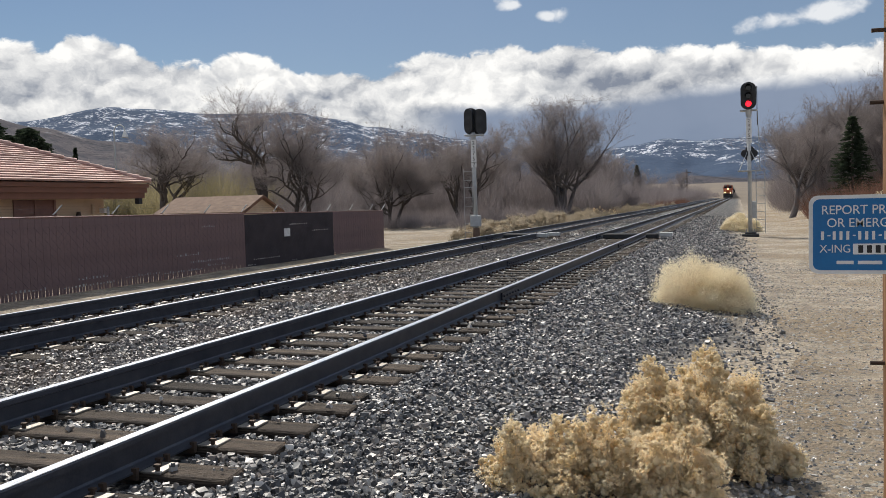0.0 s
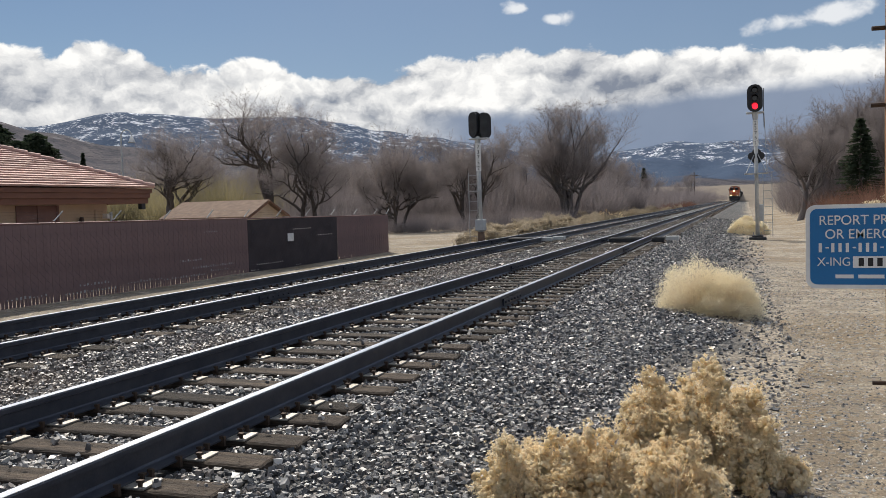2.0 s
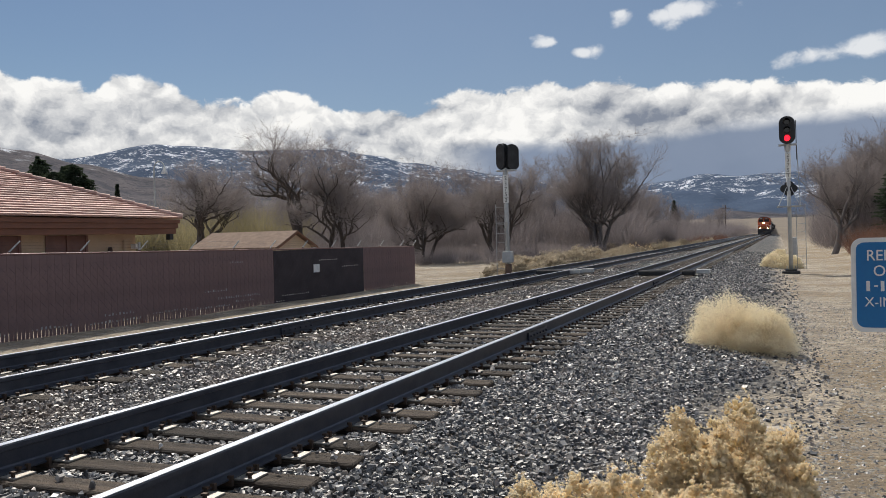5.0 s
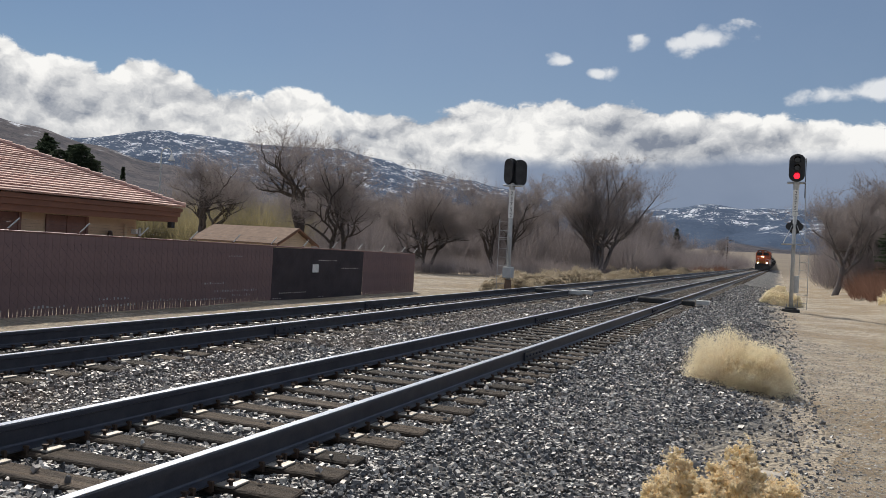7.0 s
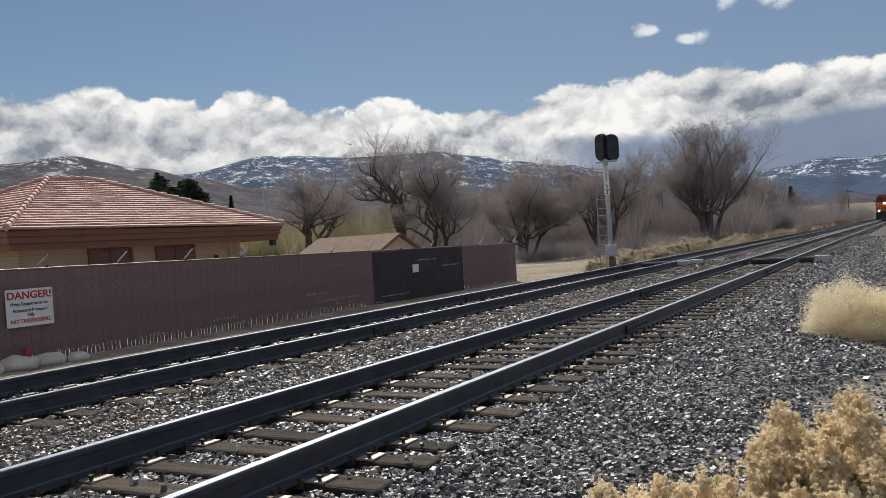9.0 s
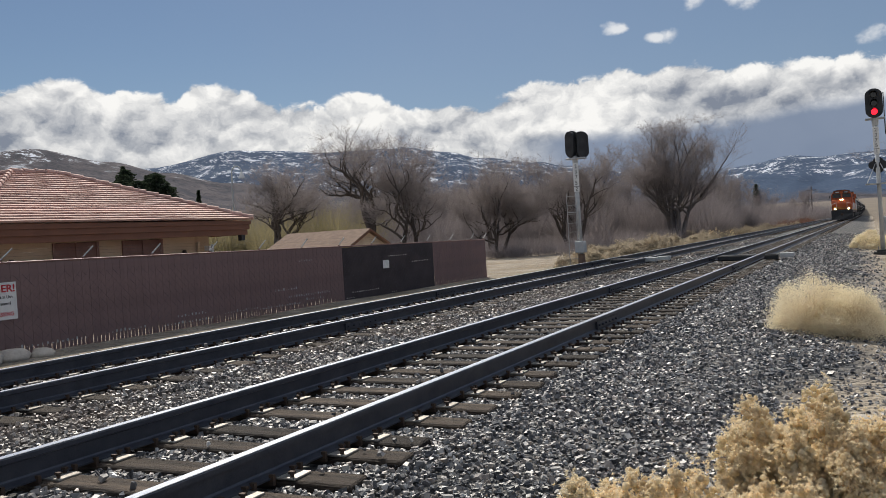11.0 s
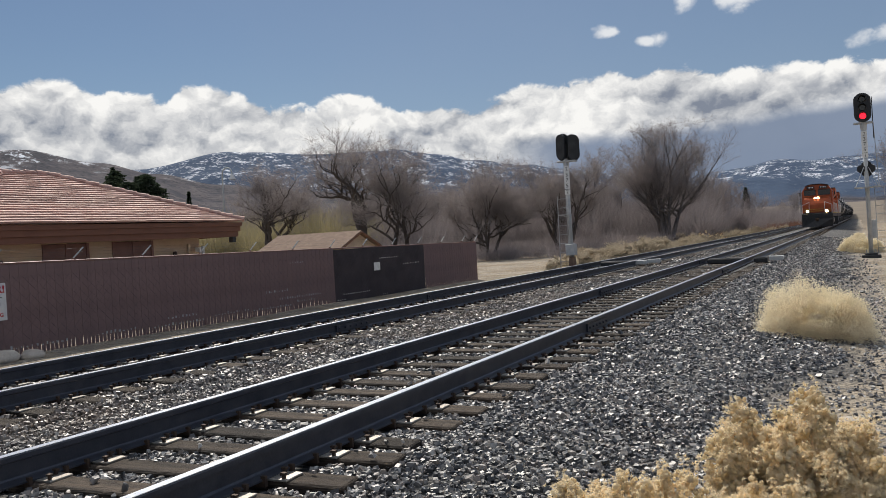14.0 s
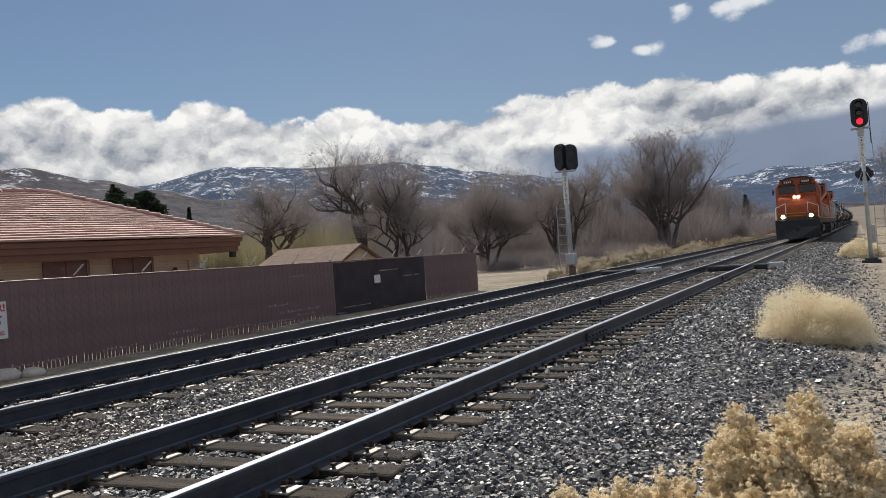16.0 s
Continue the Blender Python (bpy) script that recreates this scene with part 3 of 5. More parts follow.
TRACKS = ((0.0, "near"), (-3.98, "far"))


def rail_outline(x):
    right = [(0.076, -0.186), (0.076, -0.176), (0.020, -0.158), (0.010, -0.145), (0.010, -0.050), (0.0375, -0.040), (0.0375, -0.009), (0.030, -0.002)]
    return [(x + a, z) for a, z in right] + [(x - a, z) for a, z in right[::-1]]


def tie_places(seed):
    rng = random.Random(90 + seed)
    near = NEAR_TIES if seed == 1 else [y + 0.2 for y in NEAR_TIES]
    before = [near[0] - 0.53 * k for k in range(8, 0, -1)]
    beyond = [near[-1] + 0.53 * k + rng.uniform(-0.05, 0.05) for k in range(1, 610)]
    return before + near + beyond


def build_track(x0, seed):
    rng = random.Random(seed)
    track = thing("railway_track", TURN @ pose(x0, 0, 0), "steel railway track on weathered timber ties in ballast", "railway track", "railway tracks")
    for s in (-1, 1):
        bm = loft(bmesh.new(), rail_outline(s * GAUGE), -8, 620)
        rail = part("rail", bm, RAIL, track, "dark rusty steel rail with a bright running surface")
        part("rail_head", boxed(s * GAUGE - 0.031, -8, -0.0025, s * GAUGE + 0.031, 620, 0.0015), HEAD, rail, "polished bright running surface")
    tie_bm = boxed(-1.30, -0.112, -0.18, 1.30, 0.112, 0.0, bevel=0.012)
    for v in tie_bm.verts:
        v.co += Vector((noise.noise(v.co * 3) * 0.02, noise.noise(v.co * 5 + Vector((4, 0, 0))) * 0.01, noise.noise(v.co * 4) * 0.006))
    tie_me = bpy.data.meshes.new("tie")
    bmesh.ops.recalc_face_normals(tie_bm, faces=tie_bm.faces)
    tie_bm.to_mesh(tie_me)
    tie_me.materials.append(TIE)
    tie_bm.free()
    pl = boxed(-0.20, -0.09, 0.0, 0.20, 0.09, 0.014, bevel=0.003)
    plate_me = bpy.data.meshes.new("tie_plate")
    pl.to_mesh(plate_me)
    pl.free()
    plate_me.materials.append(PLATE)
    sp = boxed(-0.010, -0.008, 0, 0.010, 0.008, 0.022)
    box(sp, -0.018, -0.014, 0.022, 0.018, 0.014, 0.036)
    spike_me = bpy.data.meshes.new("spike")
    sp.to_mesh(spike_me)
    sp.free()
    spike_me.materials.append(SPIKE)
    an = loft(bmesh.new(), [(-0.095, -0.035), (0.095, -0.035), (0.095, 0.030), (0.062, 0.030), (0.062, 0.002), (-0.095, 0.002)], -0.012, 0.012)
    anchor_me = bpy.data.meshes.new("rail_anchor")
    an.to_mesh(anchor_me)
    an.free()
    anchor_me.materials.append(SPIKE)
    far_v, far_f = [], []
    places = tie_places(seed)
    for y in places:
        turn, dx = rng.uniform(0.0, 2.6), rng.uniform(-0.07, 0.07)
        if y < 62:
            tie = link("tie", tie_me, None, track, m=pose(dx, y, -0.2005 + rng.uniform(-0.004, 0.0), rng.uniform(-1, 1), 0, turn))
            for s in (-1, 1):
                link("tie_plate", plate_me, None, track, m=pose(s * GAUGE, y, -0.2005, 0, 0, turn))
                if 2.2 < y < 18:
                    for sx, sy in ((0.092, 0.05), (-0.092, -0.05), (0.165, -0.055), (-0.165, 0.055)):
                        link("spike", spike_me, None, track, m=pose(s * GAUGE + sx, y + sy, -0.1865))
                if 2.2 < y < 32:
                    for sy in (-0.135, 0.135):
                        link("rail_anchor", anchor_me, None, track, m=pose(s * GAUGE, y + sy, -0.185))
        else:
            k = len(far_v)
            far_v += [(-1.3, y - .11, -.2), (1.3, y - .11, -.2), (1.3, y + .11, -.2), (-1.3, y + .11, -.2), (-1.3, y - .11, -.3), (1.3, y - .11, -.3), (1.3, y + .11, -.3), (-1.3, y + .11, -.3)]
            far_f += [(k, k + 1, k + 2, k + 3), (k, k + 4, k + 5, k + 1), (k + 1, k + 5, k + 6, k + 2)]
    tagged(raw("tie_run", far_v, far_f, TIE, track), kind="stuff")
    # joint bars
    for s, y in ((1, 11.3), (-1, 17.2), (1, 23.5), (-1, 29.0)):
        bm = bmesh.new()
        for e in (-1, 1):
            box(bm, s * GAUGE + e * 0.026 - 0.012, y - 0.46, -0.155, s * GAUGE + e * 0.026 + 0.012, y + 0.46, -0.05)
            for i in range(6):
                tube(bm, (s * GAUGE + e * 0.03, y - 0.4 + 0.16 * i, -0.10), (s * GAUGE + e * 0.062, y - 0.4 + 0.16 * i, -0.10), 0.016, n=6)
        part("joint_bar", bm, RAIL, track, "bolted joint bar")
    return track


build_track(0.0, 1)
build_track(-3.98, 2)


def build_detector():
    # wayside detector housings between and beside the rails
    for x0, x1, y, dark in ((-0.62, 0.62, 29.6, True), (0.88, 1.30, 29.4, True), (-4.6, -3.4, 30.6, True)):
        t = thing("track_detector", TURN @ pose(0, y, -0.2), "low dark steel detector housing bolted across the ties", "track equipment", "track detectors")
        part("housing", boxed(x0, -0.20, 0, x1, 0.20, 0.16, bevel=0.02), BLACK, t)
        part("lid", boxed(x0 + 0.05, -0.17, 0.16, x1 - 0.05, 0.17, 0.175, bevel=0.005), BLACK, t)
    for x, y in ((1.55, 29.6), (-2.75, 31.0), (-3.05, 30.2)):
        t = thing("cable_box", TURN @ pose(x, y, -0.28), "small pale grey metal cable box on short legs beside the track", "cable box", "cable boxes")
        part("box", boxed(-0.22, -0.17, 0.13, 0.22, 0.17, 0.27, bevel=0.012), MASTGREY, t)
        for sx in (-0.16, 0.16):
            part("leg", boxed(sx - 0.02, -0.02, -0.12, sx + 0.02, 0.02, 0.13), STEEL, t)
        part("cable", tube(bmesh.new(), (0.2, 0, 0.16), (0.34, -0.05, -0.1), 0.018, n=6), BLACK, t)


build_detector()


# ---- signals ----
def lens_head(parent, z, lit, back=0.0, turn=0.0):
    """Three-lamp colour-light head: oval target, hoods, lenses; faces -y."""
    head = part("signal_head", bmesh.new(), BLACK, parent, "black oval three-lamp signal head")
    bm = bmesh.new()
    pts = [(0.24 * math.cos(a), 0.26 + 0.24 * math.sin(a)) for a in [math.pi * i / 12 for i in range(13)]] + [(0.24 * math.cos(a), -0.26 + 0.24 * math.sin(a)) for a in [math.pi + math.pi * i / 12 for i in range(13)]]
    loft(bm, [(x * 1.12, zz) for x, zz in pts], -0.015, 0.015)
    loft(bm, [(x * 0.72, zz * 0.93) for x, zz in pts], 0.015, 0.20)
    bm.to_mesh(head.data)
    bm.free()
    for i, zz in enumerate((0.29, 0.0, -0.29)):
        hood = bmesh.new()
        for k in range(14):
            a0, a1 = radians(-35 + 250 * k / 14), radians(-35 + 250 * (k + 1) / 14)
            q = []
            for a, yy, rr in ((a0, -0.01, 0.125), (a1, -0.01, 0.125), (a1, -0.30, 0.118), (a0, -0.30, 0.118)):
                q.append(hood.verts.new((rr * math.cos(a), yy + (0.10 if yy < -0.1 and math.sin(a) < 0.1 else 0), zz + rr * math.sin(a))))
            hood.faces.new(q)
        bmesh.ops.remove_doubles(hood, verts=hood.verts, dist=0.001)
        bmesh.ops.solidify(hood, geom=hood.faces[:], thickness=0.006)
        part("hood", hood, BLACK, head)
        ln = bmesh.new()
        tube(ln, (0, -0.03, zz), (0, -0.018, zz), 0.092, 0.106, n=18)
        part("lens", ln, REDGLOW if (lit and i == 2) else LENS, head, "lit red lens" if (lit and i == 2) else "")
    head.matrix_basis = pose(0, -0.22 - back, z, 0, 0, turn)
    return head


def ladder(parent, x, y, z0, z1):
    for s in (-0.17, 0.17):
        part("ladder_rail", boxed(x + s - 0.012, y - 0.012, z0, x + s + 0.012, y + 0.012, z1), STEEL, parent)
    z = z0 + 0.25
    while z < z1 - 0.05:
        part("rung", tube(bmesh.new(), (x - 0.17, y, z), (x + 0.17, y, z), 0.011, n=6), STEEL, parent)
        z += 0.33


def number_board(parent, z, digits, last, y):
    board = part("number_board", boxed(-0.105, y - 0.012, z - 0.52, 0.105, y, z + 0.52, bevel=0.004), WHITE, parent, "white vertical number board")
    for i, ch in enumerate(digits):
        words("digit", ch, 0.20, INK, board, pose(0, y - 0.0135, z + 0.40 - 0.20 * i, 90))
    part("divider", boxed(-0.10, y - 0.0145, z - 0.335, 0.10, y - 0.0125, z - 0.32), INK, board)
    words("digit", last, 0.20, INK, board, pose(0, y - 0.0135, z - 0.42, 90))


def build_right_signal():
    s = thing("railway_signal", pose(4.095, 36.5, -0.50, 0, -0.6, 0), "tall grey mast signal showing a red lamp on a concrete base", "railway signal", "railway signals")
    part("base_plate", boxed(-0.34, -0.26, -0.1, 0.34, 0.26, 0.10, bevel=0.02), BLACK, s)
    part("flange", boxed(-0.22, -0.2, 0.10, 0.22, 0.2, 0.17, bevel=0.01), BLACK, s)
    for a in (-0.16, 0.16):
        for b in (-0.14, 0.14):
            part("bolt", tube(bmesh.new(), (a, b, 0.17), (a, b, 0.30), 0.018, n=6), STEEL, s)
    part("mast", tube(bmesh.new(), (0, 0, 0.15), (0, 0, 5.3), 0.082, 0.07, n=14), MASTGREY, s, "grey painted tubular mast", True)
    part("case", boxed(-0.02, 0.06, 0.75, 0.24, 0.30, 1.45, bevel=0.02), MASTGREY, s, "grey junction case")
    part("platform", boxed(-0.46, -0.42, 2.70, 0.46, 0.42, 2.74), STEEL, s)
    for x0 in (-0.40, 0.40):
        part("guard", tube(bmesh.new(), (x0, -0.4, 2.73), (x0 * 0.2, -0.05, 3.5), 0.014, n=6), STEEL, s)
    number_board(s, 4.38, "2375", "1", -0.09)
    back = lens_head(s, 3.0, False, -0.45, 180)
    back.matrix_basis = pose(0.02, 0.22, 3.44, 0, 0, 160)
    back.scale = (0.72, 0.72, 0.62)
    part("side_target", tube(bmesh.new(), (-0.17, -0.06, 3.44), (-0.17, 0.06, 3.44), 0.155, n=16), BLACK, s)
    part("side_target", tube(bmesh.new(), (0.18, -0.06, 3.44), (0.18, 0.06, 3.44), 0.155, n=16), BLACK, s)
    part("collar", tube(bmesh.new(), (0, 0, 4.95), (0, 0, 5.28), 0.11, 0.13, n=14), MASTGREY, s)
    part("bracket", boxed(-0.34, -0.10, 5.18, 0.34, 0.14, 5.25, bevel=0.01), STEEL, s)
    big = lens_head(s, 5.79, True)
    big.scale = (1.12, 1.12, 1.12)
    part("cable", tube(bmesh.new(), (0.33, 0.05, 4.6), (0.33, 0.05, 6.2), 0.016, n=6), BLACK, s)
    ladder(s, 0.42, 0.35, 0.1, 2.7)
    part("ladder_rail", tube(bmesh.new(), (0.42, 0.3, 2.7), (0.34, 0.1, 5.2), 0.014, n=6), STEEL, s)


def build_left_signal():
    s = thing("railway_signal", pose(-5.68, 29.6, -0.50), "grey mast signal with black heads turned away from the road", "railway signal", "railway signals")
    part("foundation", tube(bmesh.new(), (0, 0, -0.1), (0, 0, 0.75), 0.17, 0.12, n=12), SHINGLE, s, "rust-brown tapered foundation")
    part("mast", tube(bmesh.new(), (0, 0, 0.7), (-0.04, 0, 4.35), 0.075, 0.065, n=14), MASTGREY, s, "grey painted tubular mast", True)
    part("case", boxed(-0.18, -0.20, 0.80, 0.16, 0.16, 1.22, bevel=0.02), MASTGREY, s, "pale grey junction case")
    number_board(s, 3.55, "2375", "2", -0.11)
    part("bracket", boxed(-0.36, -0.12, 4.22, 0.36, 0.14, 4.28, bevel=0.01), STEEL, s)
    part("collar", tube(bmesh.new(), (-0.04, 0, 4.0), (-0.04, 0, 4.3), 0.09, 0.11, n=14), MASTGREY, s)
    a = lens_head(s, 4.78, False)
    a.matrix_basis = pose(-0.15, 0.06, 4.78, 0, 0, 168)
    b = lens_head(s, 4.74, False)
    b.matrix_basis = pose(0.17, 0.16, 4.74, 0, 0, 205)
    ladder(s, -0.30, 0.05, 0.0, 3.0)
    part("step", boxed(-0.40, -0.12, 2.28, 0.05, 0.12, 2.31), STEEL, s)


build_right_signal()
build_left_signal()


# ---- crossing notice on its timber pole ----
def rounded(w, h, r, k=6):
    pts = []
    for cx, cz, a0 in ((w / 2 - r, h / 2 - r, 0), (-w / 2 + r, h / 2 - r, 90), (-w / 2 + r, -h / 2 + r, 180), (w / 2 - r, -h / 2 + r, 270)):
        pts += [(cx + r * math.cos(radians(a0 + 90 * i / k)), cz + r * math.sin(radians(a0 + 90 * i / k))) for i in range(k + 1)]
    return pts


def build_notice():
    W, H = 0.365, 0.25
    pole = thing("utility_pole", pose(4.555, 2.15, -0.55), "round brown timber utility pole with steel steps", "utility pole")
    shaft = Buf()
    shaft.limb([Vector((0.004 * math.sin(i), 0, i * 0.5)) for i in range(19)], [0.137 - i * 0.0016 + 0.002 * math.sin(i * 2.3) for i in range(19)], 22)
    raw("shaft", shaft.v, shaft.f, POLEWOOD, pole, smooth=True)
    for z, a in ((1.32, 185), (2.07, 178), (2.27, 186)):
        d = Vector((math.cos(radians(a)), math.sin(radians(a)), 0))
        part("step_bolt", tube(bmesh.new(), d * 0.11 + Vector((0, 0, z)), d * 0.168 + Vector((0, 0, z)), 0.006, n=8), SPIKE, pole, "rusty steel step bolt")
    s = thing("crossing_sign", pose(4.216 + 0.432 * W, 1.985, 1.258 - 0.432 * H, 0, 0, 0), "blue and white railroad emergency notice fixed to a timber pole", "sign")
    s.scale = (0.865, 0.865, 0.865)
    part("plate", loft(bmesh.new(), rounded(W, H, 0.028), 0.0, 0.003), WHITE, s, "white-edged aluminium sign plate")
    part("blue_field", loft(bmesh.new(), rounded(W - 0.024, H - 0.024, 0.020), -0.0012, 0.0), BLUE, s, "blue sign face")
    y = -0.0024
    words("line", "REPORT PROBLEM", 0.040, WHITE, s, pose(0.004, y, 0.077, 90), 0.92, "white lettering", 0.004)
    words("line", "OR EMERGENCY", 0.040, WHITE, s, pose(0.006, y, 0.036, 90), 0.92, "white lettering", 0.004)
    words("line", "X-ING", 0.036, WHITE, s, pose(-0.106, y, -0.046, 90), 0.9, "white lettering")
    # the telephone line, as plain bars
    x = -0.148
    for group in (1, 3, 3, 4):
        for _ in range(group):
            part("figure_bar", boxed(x + 0.001, y - 0.0006, -0.0165, x + 0.0095, y + 0.001, 0.0105), WHITE, s)
            x += 0.0195
        part("dash_bar", boxed(x, y - 0.0006, -0.005, x + 0.009, y + 0.001, -0.001), WHITE, s) if group != 4 else None
        x += 0.0145
    panel = part("number_panel", boxed(-0.055, y - 0.0004, -0.063, 0.140, y + 0.001, -0.029), WHITE, s, "white number panel")
    for i in range(7):
        part("figure_bar", boxed(-0.040 + 0.0245 * i, y - 0.0012, -0.058, -0.026 + 0.0245 * i, y - 0.0004, -0.034), INK, panel)
    x = -0.102
    for k in (5, 7, 8):
        part("word_bar", boxed(x, y - 0.0006, -0.094, x + 0.0098 * k, y + 0.001, -0.083), WHITE, s)
        x += 0.0098 * k + 0.012
    for zz in (-0.10, 0.10):
        part("bolt_head", tube(bmesh.new(), (0.163, -0.004, zz), (0.163, 0.0, zz), 0.005, n=8), STEEL, s)
    part("bracket", boxed(0.10, 0.003, -0.02, 0.19, 0.045, 0.02), STEEL, s)


build_notice()



# ---- fence along the yard ----
FX = -9.0


def fence_top(y):
    return 1.20 - 0.011 * (y - 10.8)


def build_fence():
    fence = thing("chain_link_fence", pose(FX, 0, -0.52), "tall chain-link fence woven with dark brown slats", "fence")
    posts = [10.81 + 1.65 * k for k in range(-5, 11)] + [28.38]
    rng = random.Random(5)
    for y in posts:
        zt = fence_top(y) + 0.52
        part("post", tube(bmesh.new(), (-0.05, y, -0.1), (-0.05, y, zt + 0.03), 0.026, n=8), BROWNWIN, fence, "dark steel fence post")
        part("arm", tube(bmesh.new(), (-0.05, y, zt + 0.02), (0.0, y + 0.20, zt + 0.22), 0.014, n=6), STEEL, fence, "slanted galvanised barbed-wire arm")
    for y0, y1 in zip(posts, posts[1:]):
        part("top_rail", tube(bmesh.new(), (0.0, y0, fence_top(y0) + 0.50), (0.0, y1, fence_top(y1) + 0.50), 0.018, n=8), BROWNWIN, fence)
    for k in range(3):
        f = 0.3 + 0.3 * k
        strand = Buf()
        strand.limb([Vector((0.02 * f, q + 0.2 * f, fence_top(q) + 0.54 + 0.2 * f)) for q in posts], [0.0015] * len(posts), 4)
        raw("wire", strand.v, strand.f, RAIL, fence, "strand of barbed wire")
    # slats, a few shorter or missing near the foot
    me = bpy.data.meshes.new("slat")
    bm = loft(bmesh.new(), [(-0.033, 0.0), (0.033, 0.0), (0.036, 0.13), (0.0445, 0.17), (0.0445, 1.0), (-0.0445, 1.0), (-0.0445, 0.17), (-0.036, 0.13)], -0.004, 0.004, "x")
    bmesh.ops.recalc_face_normals(bm, faces=bm.faces)
    bm.to_mesh(me)
    bm.free()
    me.materials.append(FENCE)
    y, i = 2.7, 0
    while y < 28.4 and i < 330:
        low = -0.02 + rng.uniform(0.0, 0.03)
        if noise.noise(Vector((y * 0.9, 3, 0))) > 0.02 and y < 19:
            low += rng.uniform(0.0, 0.05)
        h = fence_top(y) + 0.49 - low
        if 19.1 < y < 24.3:
            y += 0.0885
            continue
        slat = link("slat", me, None, fence, m=pose(0.002 if i % 2 else -0.002, y, low, 0, 0, rng.uniform(-1, 1)))
        slat.scale = (1, 1, h)
        y += 0.0885
        i += 1
    # wire mesh, woven between the posts
    bm = bmesh.new()
    for k in range(150):
        for s in (-1, 1):
            ya = 2.7 + 0.172 * k
            yb = ya + s * 1.45
            yb = min(max(yb, 2.6), 28.5)
            za, zb = 0.05, 0.05 + abs(yb - ya)
            tube(bm, (0.012, ya, za), (0.012, yb, min(zb, fence_top(yb) + 0.48)), 0.0014, n=3, caps=False)
    part("wire_mesh", bm, RAIL, fence, "woven dark wire mesh")
    # wind-screened double gate with torn edges; pale bars stand for light through slits
    gate = part("gate_screen", boxed(-0.004, 19.12, -0.02, 0.012, 24.30, fence_top(21.7) + 0.49), SCREEN, fence, "dark wind-screen cloth across the gate")
    for yy, zz, ww in ((19.5, 0.30, 1.5), (22.9, 0.98, 1.1), (19.2, 0.16, 0.5), (21.6, 0.14, 0.35), (21.5, 1.22, 1.1)):
        k = int(ww / 0.11)
        for j in range(k):
            part("slit", boxed(0.012, yy + 0.11 * j, zz, 0.015, yy + 0.11 * j + rng.uniform(0.03, 0.08), zz + rng.uniform(0.012, 0.035)), CONCRETE, gate)
    # pale dashes laid on the slats stand for light showing through the gaps
    for yy, zz, k in ((16.7, 0.42, 9), (17.6, 0.42, 9), (13.0, 0.36, 9), (9.4, 0.24, 14), (11.2, 0.26, 10), (12.6, 0.22, 15), (14.4, 0.28, 12), (15.6, 0.24, 16), (17.4, 0.30, 8), (16.2, 0.62, 9), (17.2, 1.30, 6)):
        for j in range(k):
            part("loose_slat", boxed(0.008, yy + 0.1 * j, zz, 0.012, yy + 0.1 * j + rng.uniform(0.012, 0.05), zz + rng.uniform(0.015, 0.06)), STEEL, fence)
    n = thing("notice", pose(FX + 0.04, 21.3, 0.48), "small white paper notice wired to the gate screen", "notice")
    part("sheet", boxed(0, -0.17, -0.12, 0.004, 0.17, 0.12), WHITE, n)
    d = thing("danger_sign", pose(FX + 0.05, 8.92, 0.555, 0, 0, 90), "white danger sign with red and dark lettering on the fence", "sign")
    part("plate", boxed(-0.43, 0, -0.315, 0.43, 0.006, 0.315), WHITE, d, "white painted sign plate")
    for text, size, z, mat, wide in (("DANGER!", 0.17, 0.205, REDINK, 1.12), ("Heavy Equipment in Use", 0.075, 0.065, INK, 0.95), ("Authorized Personnel", 0.075, -0.045, INK, 0.95), ("Only", 0.075, -0.12, INK, 0.95), ("NO TRESPASSING", 0.092, -0.225, REDINK, 1.0)):
        words("line", text, size, mat, d, pose(0, -0.0015, z, 90), wide, "", 0.03)
    h = thing("fence_marker", pose(FX + 0.14, 8.75, -0.52), "short red painted steel marker at the fence foot", "marker")
    part("stub", tube(bmesh.new(), (0, 0, 0), (0, 0, 0.42), 0.05, 0.04, n=10), REDINK, h)


build_fence()


def boulder(x, y, r, seed, label, flat=0.6, z=None):
    bm = bmesh.new()
    bmesh.ops.create_icosphere(bm, subdivisions=3, radius=r)
    for v in bm.verts:
        k = 1 + 0.28 * noise.noise(v.co / r * 1.3 + Vector((seed, 0, 0))) + 0.08 * noise.noise(v.co / r * 4 + Vector((seed, 3, 0)))
        v.co = Vector((v.co.x * k * 1.25, v.co.y * k, v.co.z * k * flat))
    me = bpy.data.meshes.new("boulder")
    bm.to_mesh(me)
    bm.free()
    for f in me.polygons:
        f.use_smooth = True
    ob = link("boulder", me, ROCKMAT, m=pose(x, y, (gz(x, y) if z is None else z) + r * flat * 0.45, 0, 0, seed * 50))
    tagged(ob, label, "rock", "boulders")


for bx, by, br, bs in ((-8.55, 8.35, 0.26, 1), (-8.6, 8.95, 0.24, 2), (-8.5, 7.8, 0.27, 3), (-8.45, 9.4, 0.16, 8)):
    boulder(bx, by, br, bs, "tan boulder at the foot of the fence")
boulder(3.92, 7.75, 0.17, 5, "pale half-buried boulder beside the dry bush", 0.55, -0.60)
boulder(4.52, 4.50, 0.20, 6, "smooth pale boulder near the timber pole", 0.6, -0.66)


